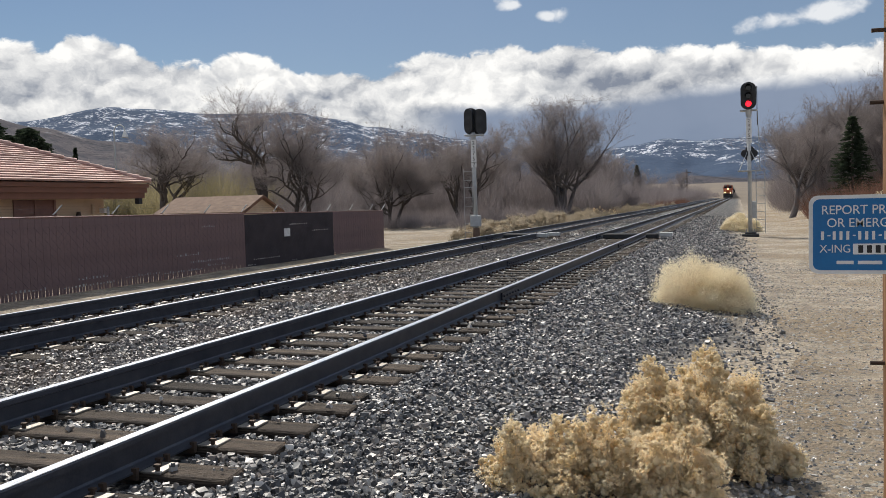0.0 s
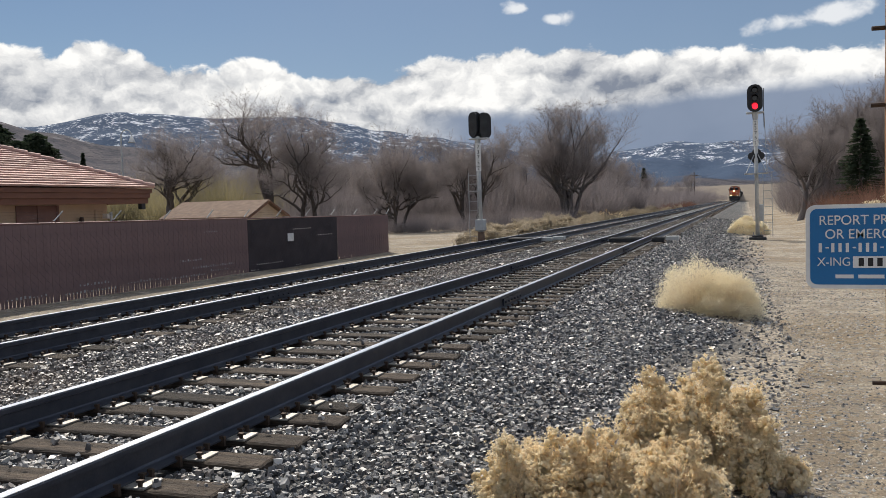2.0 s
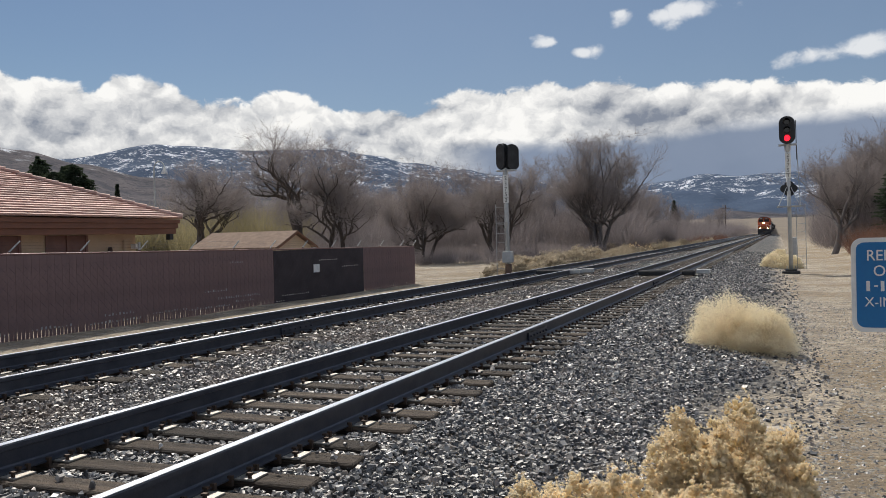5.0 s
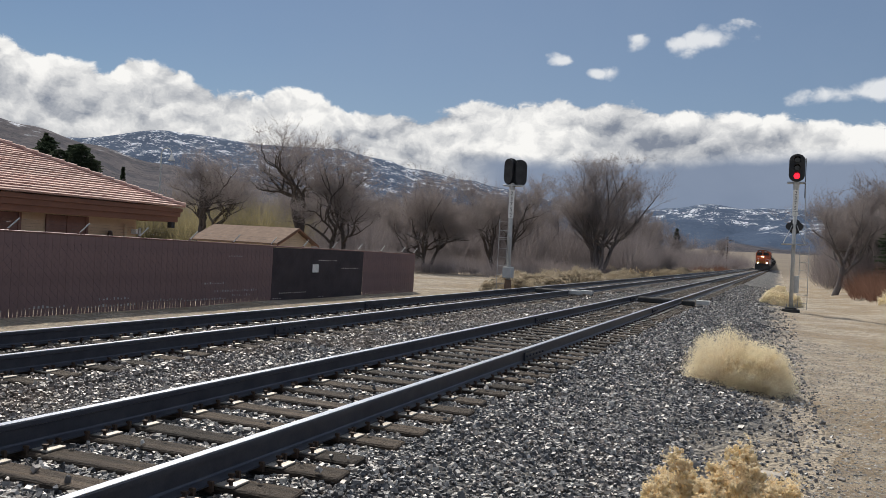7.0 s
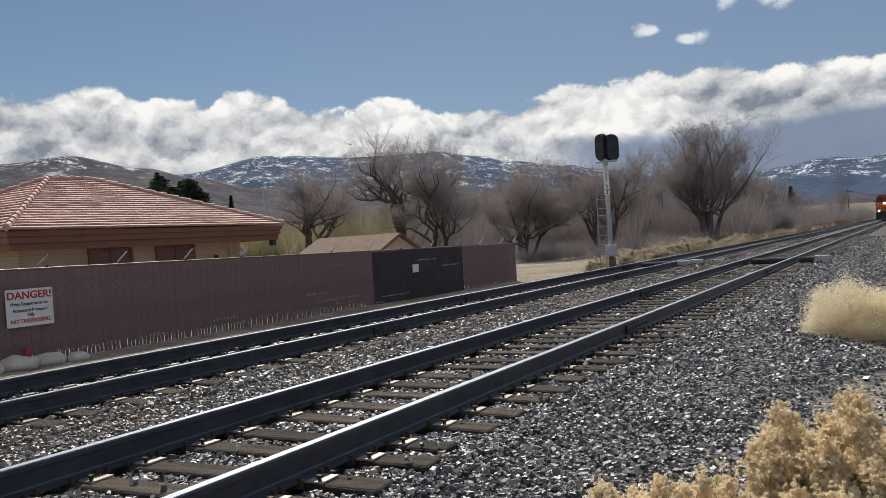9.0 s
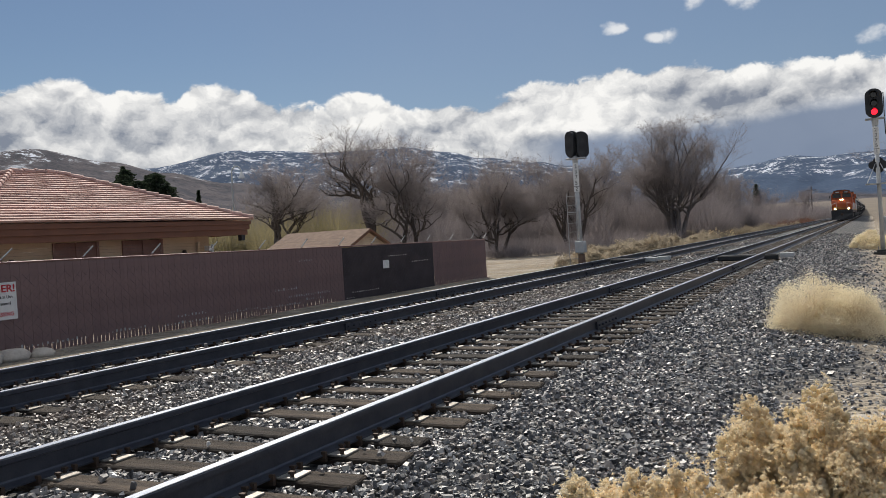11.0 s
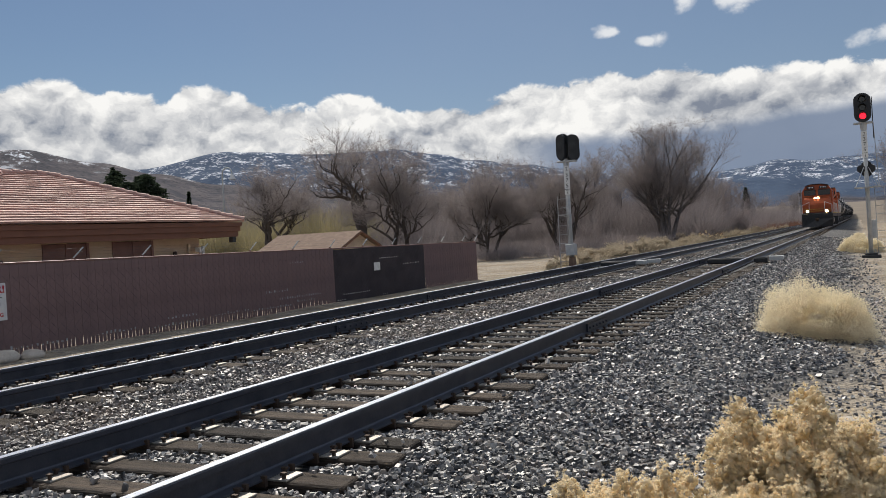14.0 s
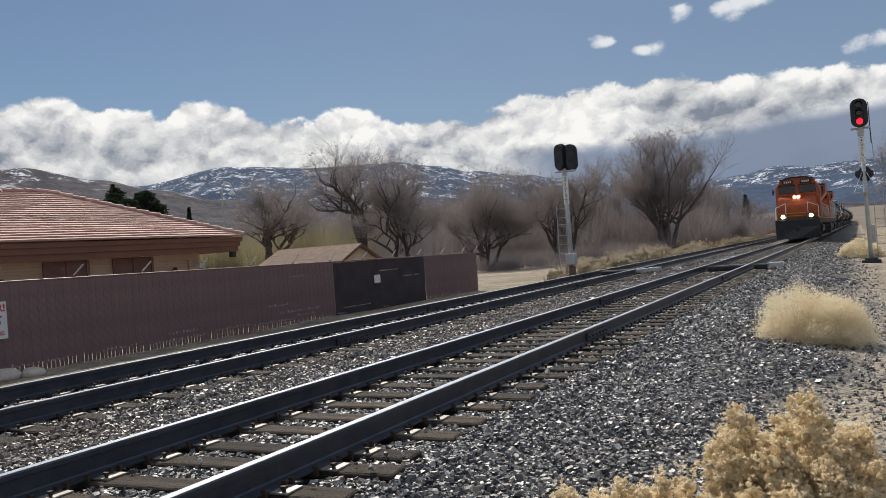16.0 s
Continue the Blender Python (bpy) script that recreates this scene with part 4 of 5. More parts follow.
# ---- yard building ----
def build_house():
    X0, X1, Y0, Y1, ZE = -13.0, -20.6, 11.22, 19.94, 2.07
    AL, AR = (-16.8, 14.9, 3.64), (-16.8, 16.35, 3.66)
    house = thing("yard_building", pose(0, 0, -0.52), "low tan stucco building with a red clay-tile hip roof", "building")
    G = 0.52

    def up(p):
        return Vector((p[0], p[1], p[2] + G))
    wx, wy0, wy1 = -13.75, 11.9, 19.05
    for name, b in (("wall", (wx - 0.2, wy0, 0, wx, wy1, 2.2)), ("wall", (-20.0, wy0, 0, -19.8, wy1, 2.2)), ("wall", (-19.8, wy0, 0, wx - 0.2, wy0 + 0.2, 2.2)), ("wall", (-19.8, wy1 - 0.2, 0, wx - 0.2, wy1, 2.2))):
        part(name, boxed(*b), STUCCO, house, "tan stucco wall")
    part("soffit", boxed(X1 + 0.1, Y0 + 0.1, 2.16, X0 - 0.125, Y1 - 0.1, 2.19), FASCIA, house, "brown soffit boards")
    # stepped fascia on four sides
    for k, (z0, z1, o) in enumerate(((2.13, 2.29, 0.0), (2.293, 2.44, 0.05), (2.443, 2.56, 0.09))):
        part("fascia", boxed(X0 - 0.12, Y0 - o, z0, X0 + o, Y1 + o, z1), FASCIA, house, "brown painted stepped fascia")
        part("fascia", boxed(X1 - o, Y0 - o, z0, X0 - 0.12, Y0 + 0.1, z1), FASCIA, house)
        part("fascia", boxed(X1 - o, Y1 - 0.1, z0, X0 - 0.12, Y1 + o, z1), FASCIA, house)
    # roof planes and their tile courses
    c = [up(p) for p in ((X0 + 0.14, Y0 - 0.14, ZE), (X0 + 0.14, Y1 + 0.14, ZE), (X1 - 0.14, Y1 + 0.14, ZE), (X1 - 0.14, Y0 - 0.14, ZE))]
    al, ar = up(AL), up(AR)
    roof = raw("roof", [tuple(v) for v in (*c, al, ar)], [(0, 1, 5, 4), (1, 2, 5), (2, 3, 4, 5), (3, 0, 4)], TILE, house, "red clay-tile hip roof")
    for (a, b, ta, tb), rows in (((c[0], c[1], al, ar), 22), ((c[1], c[2], ar, ar), 18), ((c[3], c[0], al, al), 18)):
        nrm = (b - a).cross(tb - a if (tb - b).length > 0.01 else ta - a).normalized()
        if nrm.z < 0:
            nrm = -nrm
        for i in range(rows):
            f0, f1 = i / rows, min((i + 1.12) / rows, 1.0)
            p = [a.lerp(ta, f0), b.lerp(tb, f0), b.lerp(tb, f1), a.lerp(ta, f1)]
            wide = (p[1] - p[0]).length
            if wide < 0.25:
                continue
            n = max(2, round(wide / 0.33))
            verts, faces = [], []
            rng = random.Random(i)
            for j in range(n + 1):
                u = j / n
                lift = 0.055 + rng.uniform(-0.007, 0.009)
                lo, hi = p[0].lerp(p[1], u), p[3].lerp(p[2], u)
                verts += [tuple(lo + nrm * 0.008), tuple(lo + nrm * lift), tuple(hi + nrm * 0.014)]
                if j:
                    k = 3 * j
                    faces += [(k - 3, k, k + 1, k - 2), (k - 2, k + 1, k + 2, k - 1)]
            raw("tile_course", verts, faces, TILE, roof)
    for a, b in ((c[0], al), (c[1], ar), (al, ar), (c[3], al)):
        n = max(3, round((b - a).length / 0.36))
        for i in range(n):
            p, q = a.lerp(b, i / n), a.lerp(b, (i + 1.08) / n)
            part("ridge_tile", tube(bmesh.new(), p + Vector((0, 0, 0.06)), q + Vector((0, 0, 0.035)), 0.085, 0.07, n=8), TILE, roof)
    for y0, y1 in ((13.75, 15.0), (15.85, 17.15)):
        w = part("window", boxed(wx - 0.02, y0, 0.75, wx + 0.02, y1, 2.12), GLASSDARK, house, "brown-framed window")
        for b in ((y0 - 0.05, y0 + 0.03), (y1 - 0.03, y1 + 0.05), ((y0 + y1) / 2 - 0.025, (y0 + y1) / 2 + 0.025)):
            part("frame", boxed(wx + 0.021, b[0], 0.72, wx + 0.055, b[1], 2.12), BROWNWIN, w)
        part("blind", boxed(wx + 0.021, y0 + 0.03, 0.80, wx + 0.026, y1 - 0.03, 2.11), BROWNWIN, w, "dark brown window blind")
    for y in (12.55, 17.95):
        l = part("wall_lamp", tube(bmesh.new(), (wx + 0.10, y, 1.55), (wx + 0.10, y, 1.78), 0.10, 0.05, n=10), MAROON, house, "dark cone wall lamp")
    part("floodlight", boxed(wx + 0.1, 18.75, 1.72, wx + 0.28, 18.95, 1.86), WHITE, house, "small white floodlight")
    part("corner_lamp", boxed(-13.1, 19.62, 1.96, -12.95, 19.76, 2.13), BLACK, house, "black lamp under the eave")
    part("downpipe", tube(bmesh.new(), (wx + 0.06, 18.55, 0), (wx + 0.06, 18.55, 1.98), 0.045, n=8), STUCCO, house)
    part("vent_pipe", tube(bmesh.new(), (-13.2, 18.6, 1.2), (-13.2, 18.6, 1.9), 0.04, n=8), STEEL, house)


build_house()


def build_shed():
    s = thing("shed", pose(-28.0, 45, -0.60), "small tan gabled shed with a brown shingle roof", "shed")
    part("wall", loft(bmesh.new(), [(-2, 0), (2, 0), (2, 1.6), (0, 2.45), (-2, 1.6)], -3.0, 3.0, "x"), STUCCO, s, "tan shed wall")
    for sgn in (-1, 1):
        bm = loft(bmesh.new(), [(0, 2.50), (sgn * 2.4, 1.50), (sgn * 2.4, 1.58), (0, 2.60)], -3.3, 3.3, "x")
        part("roof", bm, SHINGLE, s, "brown shingle roof slope")
    part("trim", loft(bmesh.new(), [(-2.4, 1.42), (0, 2.44), (2.4, 1.42), (2.4, 1.50), (0, 2.52), (-2.4, 1.50)], 3.3, 3.36, "x"), FASCIA, s)
    t = thing("street_lamp", pose(-62.7, 75, -0.55), "tall white curved-arm street lamp", "street lamp")
    part("pole", tube(bmesh.new(), (0, 0, 0), (0, 0, 10.6), 0.13, 0.08, n=10), MASTGREY, t)
    bend = Buf()
    bend.limb([Vector((0.75 - 0.75 * math.cos(radians(22.5 * i)), 0, 10.6 + 0.75 * math.sin(radians(22.5 * i)))) for i in range(9)], [0.06] * 9, 6)
    raw("arm", bend.v, bend.f, MASTGREY, t, smooth=True)
    part("shade", tube(bmesh.new(), (1.5, 0, 9.9), (1.5, 0, 10.6), 0.40, 0.12, n=12), WHITE, t, "white bell shade")


build_shed()


def build_line():
    for x, y in ((-11.5, 230), (-33, 300), (14, 420)):
        p = thing("utility_pole", pose(x, y, -0.5), "distant dark timber utility pole carrying wires", "utility pole", "line poles")
        part("shaft", tube(bmesh.new(), (0, 0, 0), (0, 0, 8.6), 0.16, 0.12, n=8), MAROON, p)
        part("crossarm", boxed(-1.1, -0.06, 7.7, 1.1, 0.06, 7.85), MAROON, p)
    w = thing("overhead_wires", pose(0, 0, 0), "thin dark overhead wires strung between poles", "wires")
    for a, b in (((-11.5, 230, 7.3), (-33, 300, 7.3)), ((-11.5, 230, 7.3), (14, 420, 7.3)), ((-33, 300, 7.3), (-90, 330, 9)), ((14, 420, 7.3), (60, 520, 8))):
        for s in (-1.0, 0.0, 1.0):
            strand, pts = Buf(), []
            for i in range(13):
                f = i / 12
                pts.append(Vector((a[0] + (b[0] - a[0]) * f + s, a[1] + (b[1] - a[1]) * f, a[2] + (b[2] - a[2]) * f - 1.1 * 4 * f * (1 - f))))
            strand.limb(pts, [0.022] * 13, 4)
            raw("wire", strand.v, strand.f, BLACK, w)


build_line()


# ---- plants ----
def bare_tree(x, y, height, width, seed, label, stems=1, twisty=0.5, rise=0.16, name="bare_tree", fine=1.0, bark=None, fork=0.68):
    rng = random.Random(seed)
    wood, twig = Buf(), Buf()
    top = height

    def grow(p, d, length, r, level):
        steps = 6 if level < 3 else 4
        pts, radii = [p], [r]
        cur, dirn = p.copy(), d.copy()
        for i in range(steps):
            bend = Vector((rng.uniform(-1, 1), rng.uniform(-1, 1), rng.uniform(-0.5, 0.9))) * twisty * (0.62 if level else 0.25)
            dirn = (dirn + bend).normalized()
            if cur.z > top * 0.93:
                dirn.z *= 0.2
            cur = cur + dirn * length / steps
            pts.append(cur.copy())
            radii.append(r * (1 - (0.40, 0.42, 0.52, 0.72, 0.85)[level] * (i + 1) / steps))
        if r > 0.028:
            wood.limb(pts, radii, 7 if level < 2 else 5)
        else:
            twig.limb(pts, [max(v * 0.8, 0.007) for v in radii], 3)
        if level >= 2:
            for i in range(round((0, 0, 6, 9, 14)[level] * fine)):
                f = rng.uniform(0.1, 1.0) * steps
                j = min(int(f), steps - 1)
                q = pts[j].lerp(pts[j + 1], f - j)
                axis = Vector((rng.uniform(-1, 1) * width, rng.uniform(-1, 1) * width, rng.uniform(-0.3, 0.9)))
                e = q + (dirn * 0.7 + axis).normalized() * height * rng.uniform(0.04, 0.125)
                twig.blade(q, e, 0.0085, rng)
                for _ in range(3):
                    g = q.lerp(e, rng.uniform(0.3, 0.8))
                    side = Vector((rng.uniform(-1, 1), rng.uniform(-1, 1), rng.uniform(-0.2, 1)))
                    twig.blade(g, g + (side + dirn * 0.3).normalized() * height * rng.uniform(0.02, 0.06), 0.0052, rng)
        if level >= 4:
            return
        kids = (4, 4, 4, 5)[level]
        for i in range(kids):
            f = rng.uniform(0.35, 1.0) if level else rng.uniform(0.5, 1.0)
            if i == 0:
                f = 1.0
            j = min(int(f * steps), steps - 1)
            q = pts[j].lerp(pts[j + 1], f * steps - j)
            axis = Vector((rng.uniform(-1, 1), rng.uniform(-1, 1), rng.uniform(-0.35, 0.55))).normalized()
            spread = rng.uniform(0.45, 0.95) if i else 0.3
            nd = (dirn * (1 - spread * 0.5) + axis * spread).normalized()
            nd.x *= width
            nd.y *= width
            nd.z += rise
            nd.normalize()
            if nd.z < -0.2:
                nd.z *= -0.3
            grow(q, nd, length * rng.uniform(0.64, 0.92), radii[j] * (fork if i else fork + 0.16), level + 1)

    for s in range(stems):
        a = 2 * math.pi * s / max(stems, 1) + seed
        lean = Vector((math.cos(a) * 0.26, math.sin(a) * 0.26, 1)) if stems > 1 else Vector((rng.uniform(-0.2, 0.2), 0, 1))
        base = Vector((math.cos(a) * 0.25, math.sin(a) * 0.25, -0.15)) if stems > 1 else Vector((0, 0, -0.15))
        grow(base, lean.normalized(), height * 0.33, height * (0.032 if stems == 1 else 0.022), 0)
    t = thing(name, pose(x, y, gz(x, y) if y < 250 else -0.5), label, "tree", "bare trees")
    zs = max(p[2] for p in (wood.v + twig.v))
    k = height / zs
    raw("trunk", [(a * k, b * k, c * k) for a, b, c in wood.v], wood.f, bark or BARK, t, "grey trunk and limbs", True)
    raw("crown", [(a * k, b * k, c * k) for a, b, c in twig.v], twig.f, TWIG, t, "bare brown twigs")
    return t


OLD = "gnarled leafless cottonwood with dark spreading limbs"
for x, y, h, w, sd, stems, tw in ((-44.8, 60, 8.8, 1.35, 11, 1, 0.75), (-34.2, 60, 10.4, 1.15, 12, 1, 0.7), (-28.8, 57, 8.6, 1.5, 13, 2, 0.8), (-24.0, 62, 7.4, 1.2, 14, 1, 0.7),
                                (-19.9, 54, 5.9, 1.2, 15, 3, 0.55), (-16.8, 61, 7.2, 1.0, 16, 2, 0.55), (-48.5, 66, 8.0, 1.2, 17, 1, 0.7), (-38.5, 72, 8.2, 1.2, 27, 1, 0.7)):
    bare_tree(x, y, h * 1.2, w * 1.12, sd, OLD, stems, tw * 1.15, 0.16, fine=0.62)
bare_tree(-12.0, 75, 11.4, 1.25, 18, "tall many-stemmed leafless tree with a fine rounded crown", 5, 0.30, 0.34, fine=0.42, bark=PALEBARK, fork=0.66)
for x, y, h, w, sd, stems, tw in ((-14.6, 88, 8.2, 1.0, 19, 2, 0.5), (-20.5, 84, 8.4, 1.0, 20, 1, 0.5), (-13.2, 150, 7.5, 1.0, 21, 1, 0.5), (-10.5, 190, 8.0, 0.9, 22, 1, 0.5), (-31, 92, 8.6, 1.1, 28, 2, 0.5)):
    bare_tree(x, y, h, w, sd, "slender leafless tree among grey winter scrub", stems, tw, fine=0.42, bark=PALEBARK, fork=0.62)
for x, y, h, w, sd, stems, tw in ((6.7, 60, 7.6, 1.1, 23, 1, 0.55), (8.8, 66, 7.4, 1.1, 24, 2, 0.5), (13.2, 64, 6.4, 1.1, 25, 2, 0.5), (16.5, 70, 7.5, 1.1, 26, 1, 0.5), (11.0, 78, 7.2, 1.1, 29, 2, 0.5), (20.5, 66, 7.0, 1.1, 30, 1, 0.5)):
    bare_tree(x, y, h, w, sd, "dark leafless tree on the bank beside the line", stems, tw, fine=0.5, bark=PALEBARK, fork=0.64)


def more_trees():
    old = [o for o in bpy.data.objects if o.name.startswith("bare_tree") and not o.parent]
    rng = random.Random(33)
    for i in range(64):
        x, y = (rng.uniform(-75, -13), rng.uniform(78, 118)) if i < 44 else (rng.uniform(7.5, 24), rng.uniform(60, 88))
        ob = copy_thing(old[(i * 5) % len(old)], pose(x, y, gz(x, y), 0, 0, rng.uniform(0, 360)))
        k = rng.uniform(0.8, 1.2) * 7.4 / max(v.co.z for v in ob.children[0].data.vertices)
        ob.scale = (k, k, k)
        tagged(ob, "leafless tree deep in the grey winter woods")


more_trees()


def conifer(x, y, h, w, seed, label, group, z=None, taper=0.85):
    rng = random.Random(seed)
    t = thing("conifer", pose(x, y, gz(x, y) if z is None else z), label, "tree", group)
    part("trunk", tube(bmesh.new(), (0, 0, -0.1), (0, 0, h * 0.97), h * 0.02, 0.02, n=7), BARK, t)
    b = Buf()
    for i in range(int(190 + h * 26)):
        f = rng.random() ** 0.8
        z0 = h * (0.08 + 0.9 * f)
        r = w * (1 - f) ** taper * rng.uniform(0.55, 1.15) + 0.05
        a = rng.uniform(0, 2 * math.pi)
        d = Vector((math.cos(a), math.sin(a), rng.uniform(-0.25, 0.12)))
        for j in range(9):
            g = 0.25 + 0.75 * j / 8
            p = Vector((0, 0, z0)) + d * r * g
            for _ in range(3):
                q = p + Vector((rng.uniform(-1, 1), rng.uniform(-1, 1), rng.uniform(-0.7, 0.5))) * (0.10 + 0.05 * h / 6) + d * 0.1
                b.blade(p, q, 0.05 * h / 7 + 0.015, rng)
    raw("crown", b.v, b.f, NEEDLE, t, "dark green needled crown")


for x, y, h, w, sd in ((-14.6, 150, 7.5, 1.5, 21), (-22.5, 150, 8.0, 1.6, 22)):
    conifer(x, y, h, w, sd, "small dark conifer far off among bare brush", "conifers")
conifer(9.75, 54, 5.7, 1.65, 1, "dark green fir rising among leafless trees", "conifers")
for x, y, h, w, sd in ((-97.5, 90, 14.2, 3.4, 2), (-94, 92, 14.0, 3.4, 3), (-90.6, 90, 13.8, 3.2, 4), (-92.4, 88, 12.8, 3.2, 9), (-95.6, 88, 13.2, 3.2, 10), (-88.6, 90, 12.2, 2.6, 11), (-101.5, 94, 15.6, 3.4, 5), (-96.4, 95, 14.6, 3.6, 7), (-105.5, 97, 16.6, 3.4, 8), (-111.5, 120, 13.6, 1.4, 6)):
    conifer(x, y, h, w, sd, "dark green pine standing beyond the yard", "conifers", -0.5, 0.32 if x > -105 else 0.85)


def scrub(name, label, mat, spots, blades, width, seed, spread=1.0):
    """Thickets of fine upright twigs, past counting."""
    rng = random.Random(seed)
    b = Buf()
    for x, y, h, r in spots:
        z = gz(x, y) if y < 250 else -0.5
        for _ in range(blades):
            a, q = rng.uniform(0, 6.283), r * math.sqrt(rng.random())
            p = Vector((x + q * math.cos(a) * 0.6, y + q * math.sin(a) * 0.6, z - 0.05 + h * 0.25 * rng.random()))
            e = Vector((x + q * math.cos(a) * 1.1 + rng.uniform(-1, 1) * spread * h * 0.4, y + q * math.sin(a) * 1.1 + rng.uniform(-1, 1) * spread * h * 0.4, z + h * rng.uniform(0.45, 1.0)))
            b.blade(p, e, width, rng)
    ob = raw(name, b.v, b.f, mat)
    tagged(ob, label, "shrubs", kind="stuff")


def build_scrub():
    r = random.Random(41)
    far = [(r.uniform(-150, -9.5), r.uniform(68, 150), r.uniform(2.5, 6.5), r.uniform(1.0, 2.2)) for _ in range(900)]
    far += [(r.uniform(-75, -8), r.uniform(150, 420), r.uniform(2.0, 5.0), r.uniform(1.5, 3.0)) for _ in range(260)]
    far += [(r.uniform(-85, -11), r.uniform(74, 112), r.uniform(4.6, 7.6), r.uniform(1.2, 2.4)) for _ in range(620)]
    far += [(r.uniform(-66, -9), r.uniform(120, 300), r.uniform(3.6, 7.0), r.uniform(1.5, 3.0)) for _ in range(330)]
    scrub("winter_woods", "grey-brown leafless woodland thicket behind the trees", SCRUB, far, 210, 0.0115, 42)
    low = [(r.uniform(-42, -10), r.uniform(58, 74), r.uniform(1.0, 2.0), r.uniform(0.8, 1.5)) for _ in range(170)]
    low += [(r.uniform(-34, -13), r.uniform(51, 60), r.uniform(0.7, 1.5), r.uniform(0.8, 1.5)) for _ in range(130)]
    scrub("low_thicket", "low mauve-brown leafless brush at the field edge", SCRUB, low, 170, 0.006, 43)
    right = [(r.uniform(7.0, 34), r.uniform(62, 100), r.uniform(2.5, 6.0), r.uniform(1.0, 2.0)) for _ in range(380)]
    scrub("bank_woods", "dark leafless woodland on the bank", SCRUB, right, 190, 0.011, 44)
    red = [(r.uniform(7.6, 13.5), r.uniform(46, 60), r.uniform(1.2, 2.3), r.uniform(0.7, 1.3)) for _ in range(60)]
    red += [(r.uniform(-9.5, -7.5), r.uniform(120, 180), r.uniform(1.0, 1.8), 1.2) for _ in range(40)]
    scrub("red_thicket", "reddish-brown leafless willow brush", REDSCRUB, red, 110, 0.012, 45)
    will = [(r.uniform(-74, -42), r.uniform(66, 78), r.uniform(4.6, 7.2), r.uniform(1.2, 2.2)) for _ in range(110)]
    scrub("willow_thicket", "yellow-green budding willow thicket", WILLOW, will, 130, 0.022, 46)


build_scrub()


def brush(name, x, y, lobes, stems, tufts, seed, label, tip, group="", fluff=0.024, blades=16, z=None, category="bush", core=False, hair=0.10, clump=9, loose=0.10, lump_r=0.05, lump_mat=None, beads=26, rugged=0.22):
    """A dry shrub: fine stems that fan out from the root, with soft seed heads at their tips. Lobes: dx, dy, half width, height."""
    rng = random.Random(seed)
    t = thing(name, pose(x, y, (gz(x, y) if z is None else z)), label, category, group)
    st, tf, lp = Buf(), Buf(), Buf()
    ball = bmesh.new()
    bmesh.ops.create_icosphere(ball, subdivisions=1, radius=1.0)
    bv, bf = [v.co.copy() for v in ball.verts], [[v.index for v in f.verts] for f in ball.faces]
    ball.free()
    for dx, dy, w, h in lobes:
        c = Vector((dx, dy, 0))
        for i in range(stems):
            if i % clump == 0:
                ca, ce, cl = rng.uniform(0, 6.283), math.acos(1 - rng.random() * 0.98), rng.uniform(0.97 - rugged * 0.5, 1.08)
            a, e = ca + rng.gauss(0, loose) / max(math.sin(ce), 0.25), abs(ce + rng.gauss(0, loose))
            if e > 1.6:
                e = 1.6
            lump = 1 + rugged * noise.noise(Vector((math.cos(a) * 2 * math.sin(e), math.sin(a) * 2 * math.sin(e), seed + e * 2)))
            rad = rng.uniform(0.88, 1.04) * lump * cl
            q = c + Vector((math.cos(a) * math.sin(e) * w * rad, math.sin(a) * math.sin(e) * w * rad, 0.06 + h * math.cos(e) * rad))
            p = c + Vector((math.cos(a) * w * 0.16 * rng.random(), math.sin(a) * w * 0.16 * rng.random(), 0.0))
            m = p.lerp(q, 0.55) + Vector((rng.uniform(-1, 1), rng.uniform(-1, 1), 0.6)) * 0.05
            if i % clump == 0 and lump_r:
                r = lump_r * rng.uniform(0.6, 1.25)
                o = q - (q - c).normalized() * r * 0.5
                for _ in range(beads):
                    k = len(lp.v)
                    g = Vector((rng.gauss(0, 1), rng.gauss(0, 1), rng.gauss(0.1, 0.9))).normalized() * r * rng.uniform(0.45, 1.0)
                    s = r * rng.uniform(0.22, 0.42)
                    lp.v += [tuple(o + g + v * s * rng.uniform(0.7, 1.3)) for v in bv]
                    lp.f += [tuple(k + j for j in f) for f in bf]
            st.blade(p, m.lerp(q, 0.2), 0.0035, rng)
            st.blade(m, q, 0.0028, rng)
            if i < tufts:
                for s in range(rng.randint(2, 4)):
                    o = q + Vector((rng.gauss(0, 1), rng.gauss(0, 1), rng.gauss(0, 0.8))) * fluff * 1.0
                    if core:
                        k, cr = len(tf.v), fluff * rng.uniform(0.45, 0.85)
                        tf.v += [tuple(o + Vector(vv) * cr * rng.uniform(0.75, 1.25)) for vv in ((1, 0, 0), (-1, 0, 0), (0, 1, 0), (0, -1, 0), (0, 0, 1), (0, 0, -1))]
                        tf.f += [(k, k + 2, k + 4), (k + 2, k + 1, k + 4), (k + 1, k + 3, k + 4), (k + 3, k, k + 4), (k + 2, k, k + 5), (k + 1, k + 2, k + 5), (k + 3, k + 1, k + 5), (k, k + 3, k + 5)]
                    for _ in range(blades):
                        dv = Vector((rng.gauss(0, 1), rng.gauss(0, 1), rng.gauss(0.25, 0.9))).normalized() * fluff * rng.uniform(0.6, 1.15)
                        tf.blade(o, o + dv, fluff * hair, rng)
    if lump_mat:
        k = len(tf.v)
        tf.v += lp.v
        tf.f += [tuple(k + j for j in f) for f in lp.f]
    elif lp.v:
        raw("seed_mass", lp.v, lp.f, HEADS, t, "dense rounded straw-coloured seed clusters", True)
    raw("stem_mass", st.v, st.f, STEM, t, "thin dry tan stems")
    raw("flower_crown", tf.v, tf.f, tip, t, "fluffy straw-coloured seed heads", core)
    return t


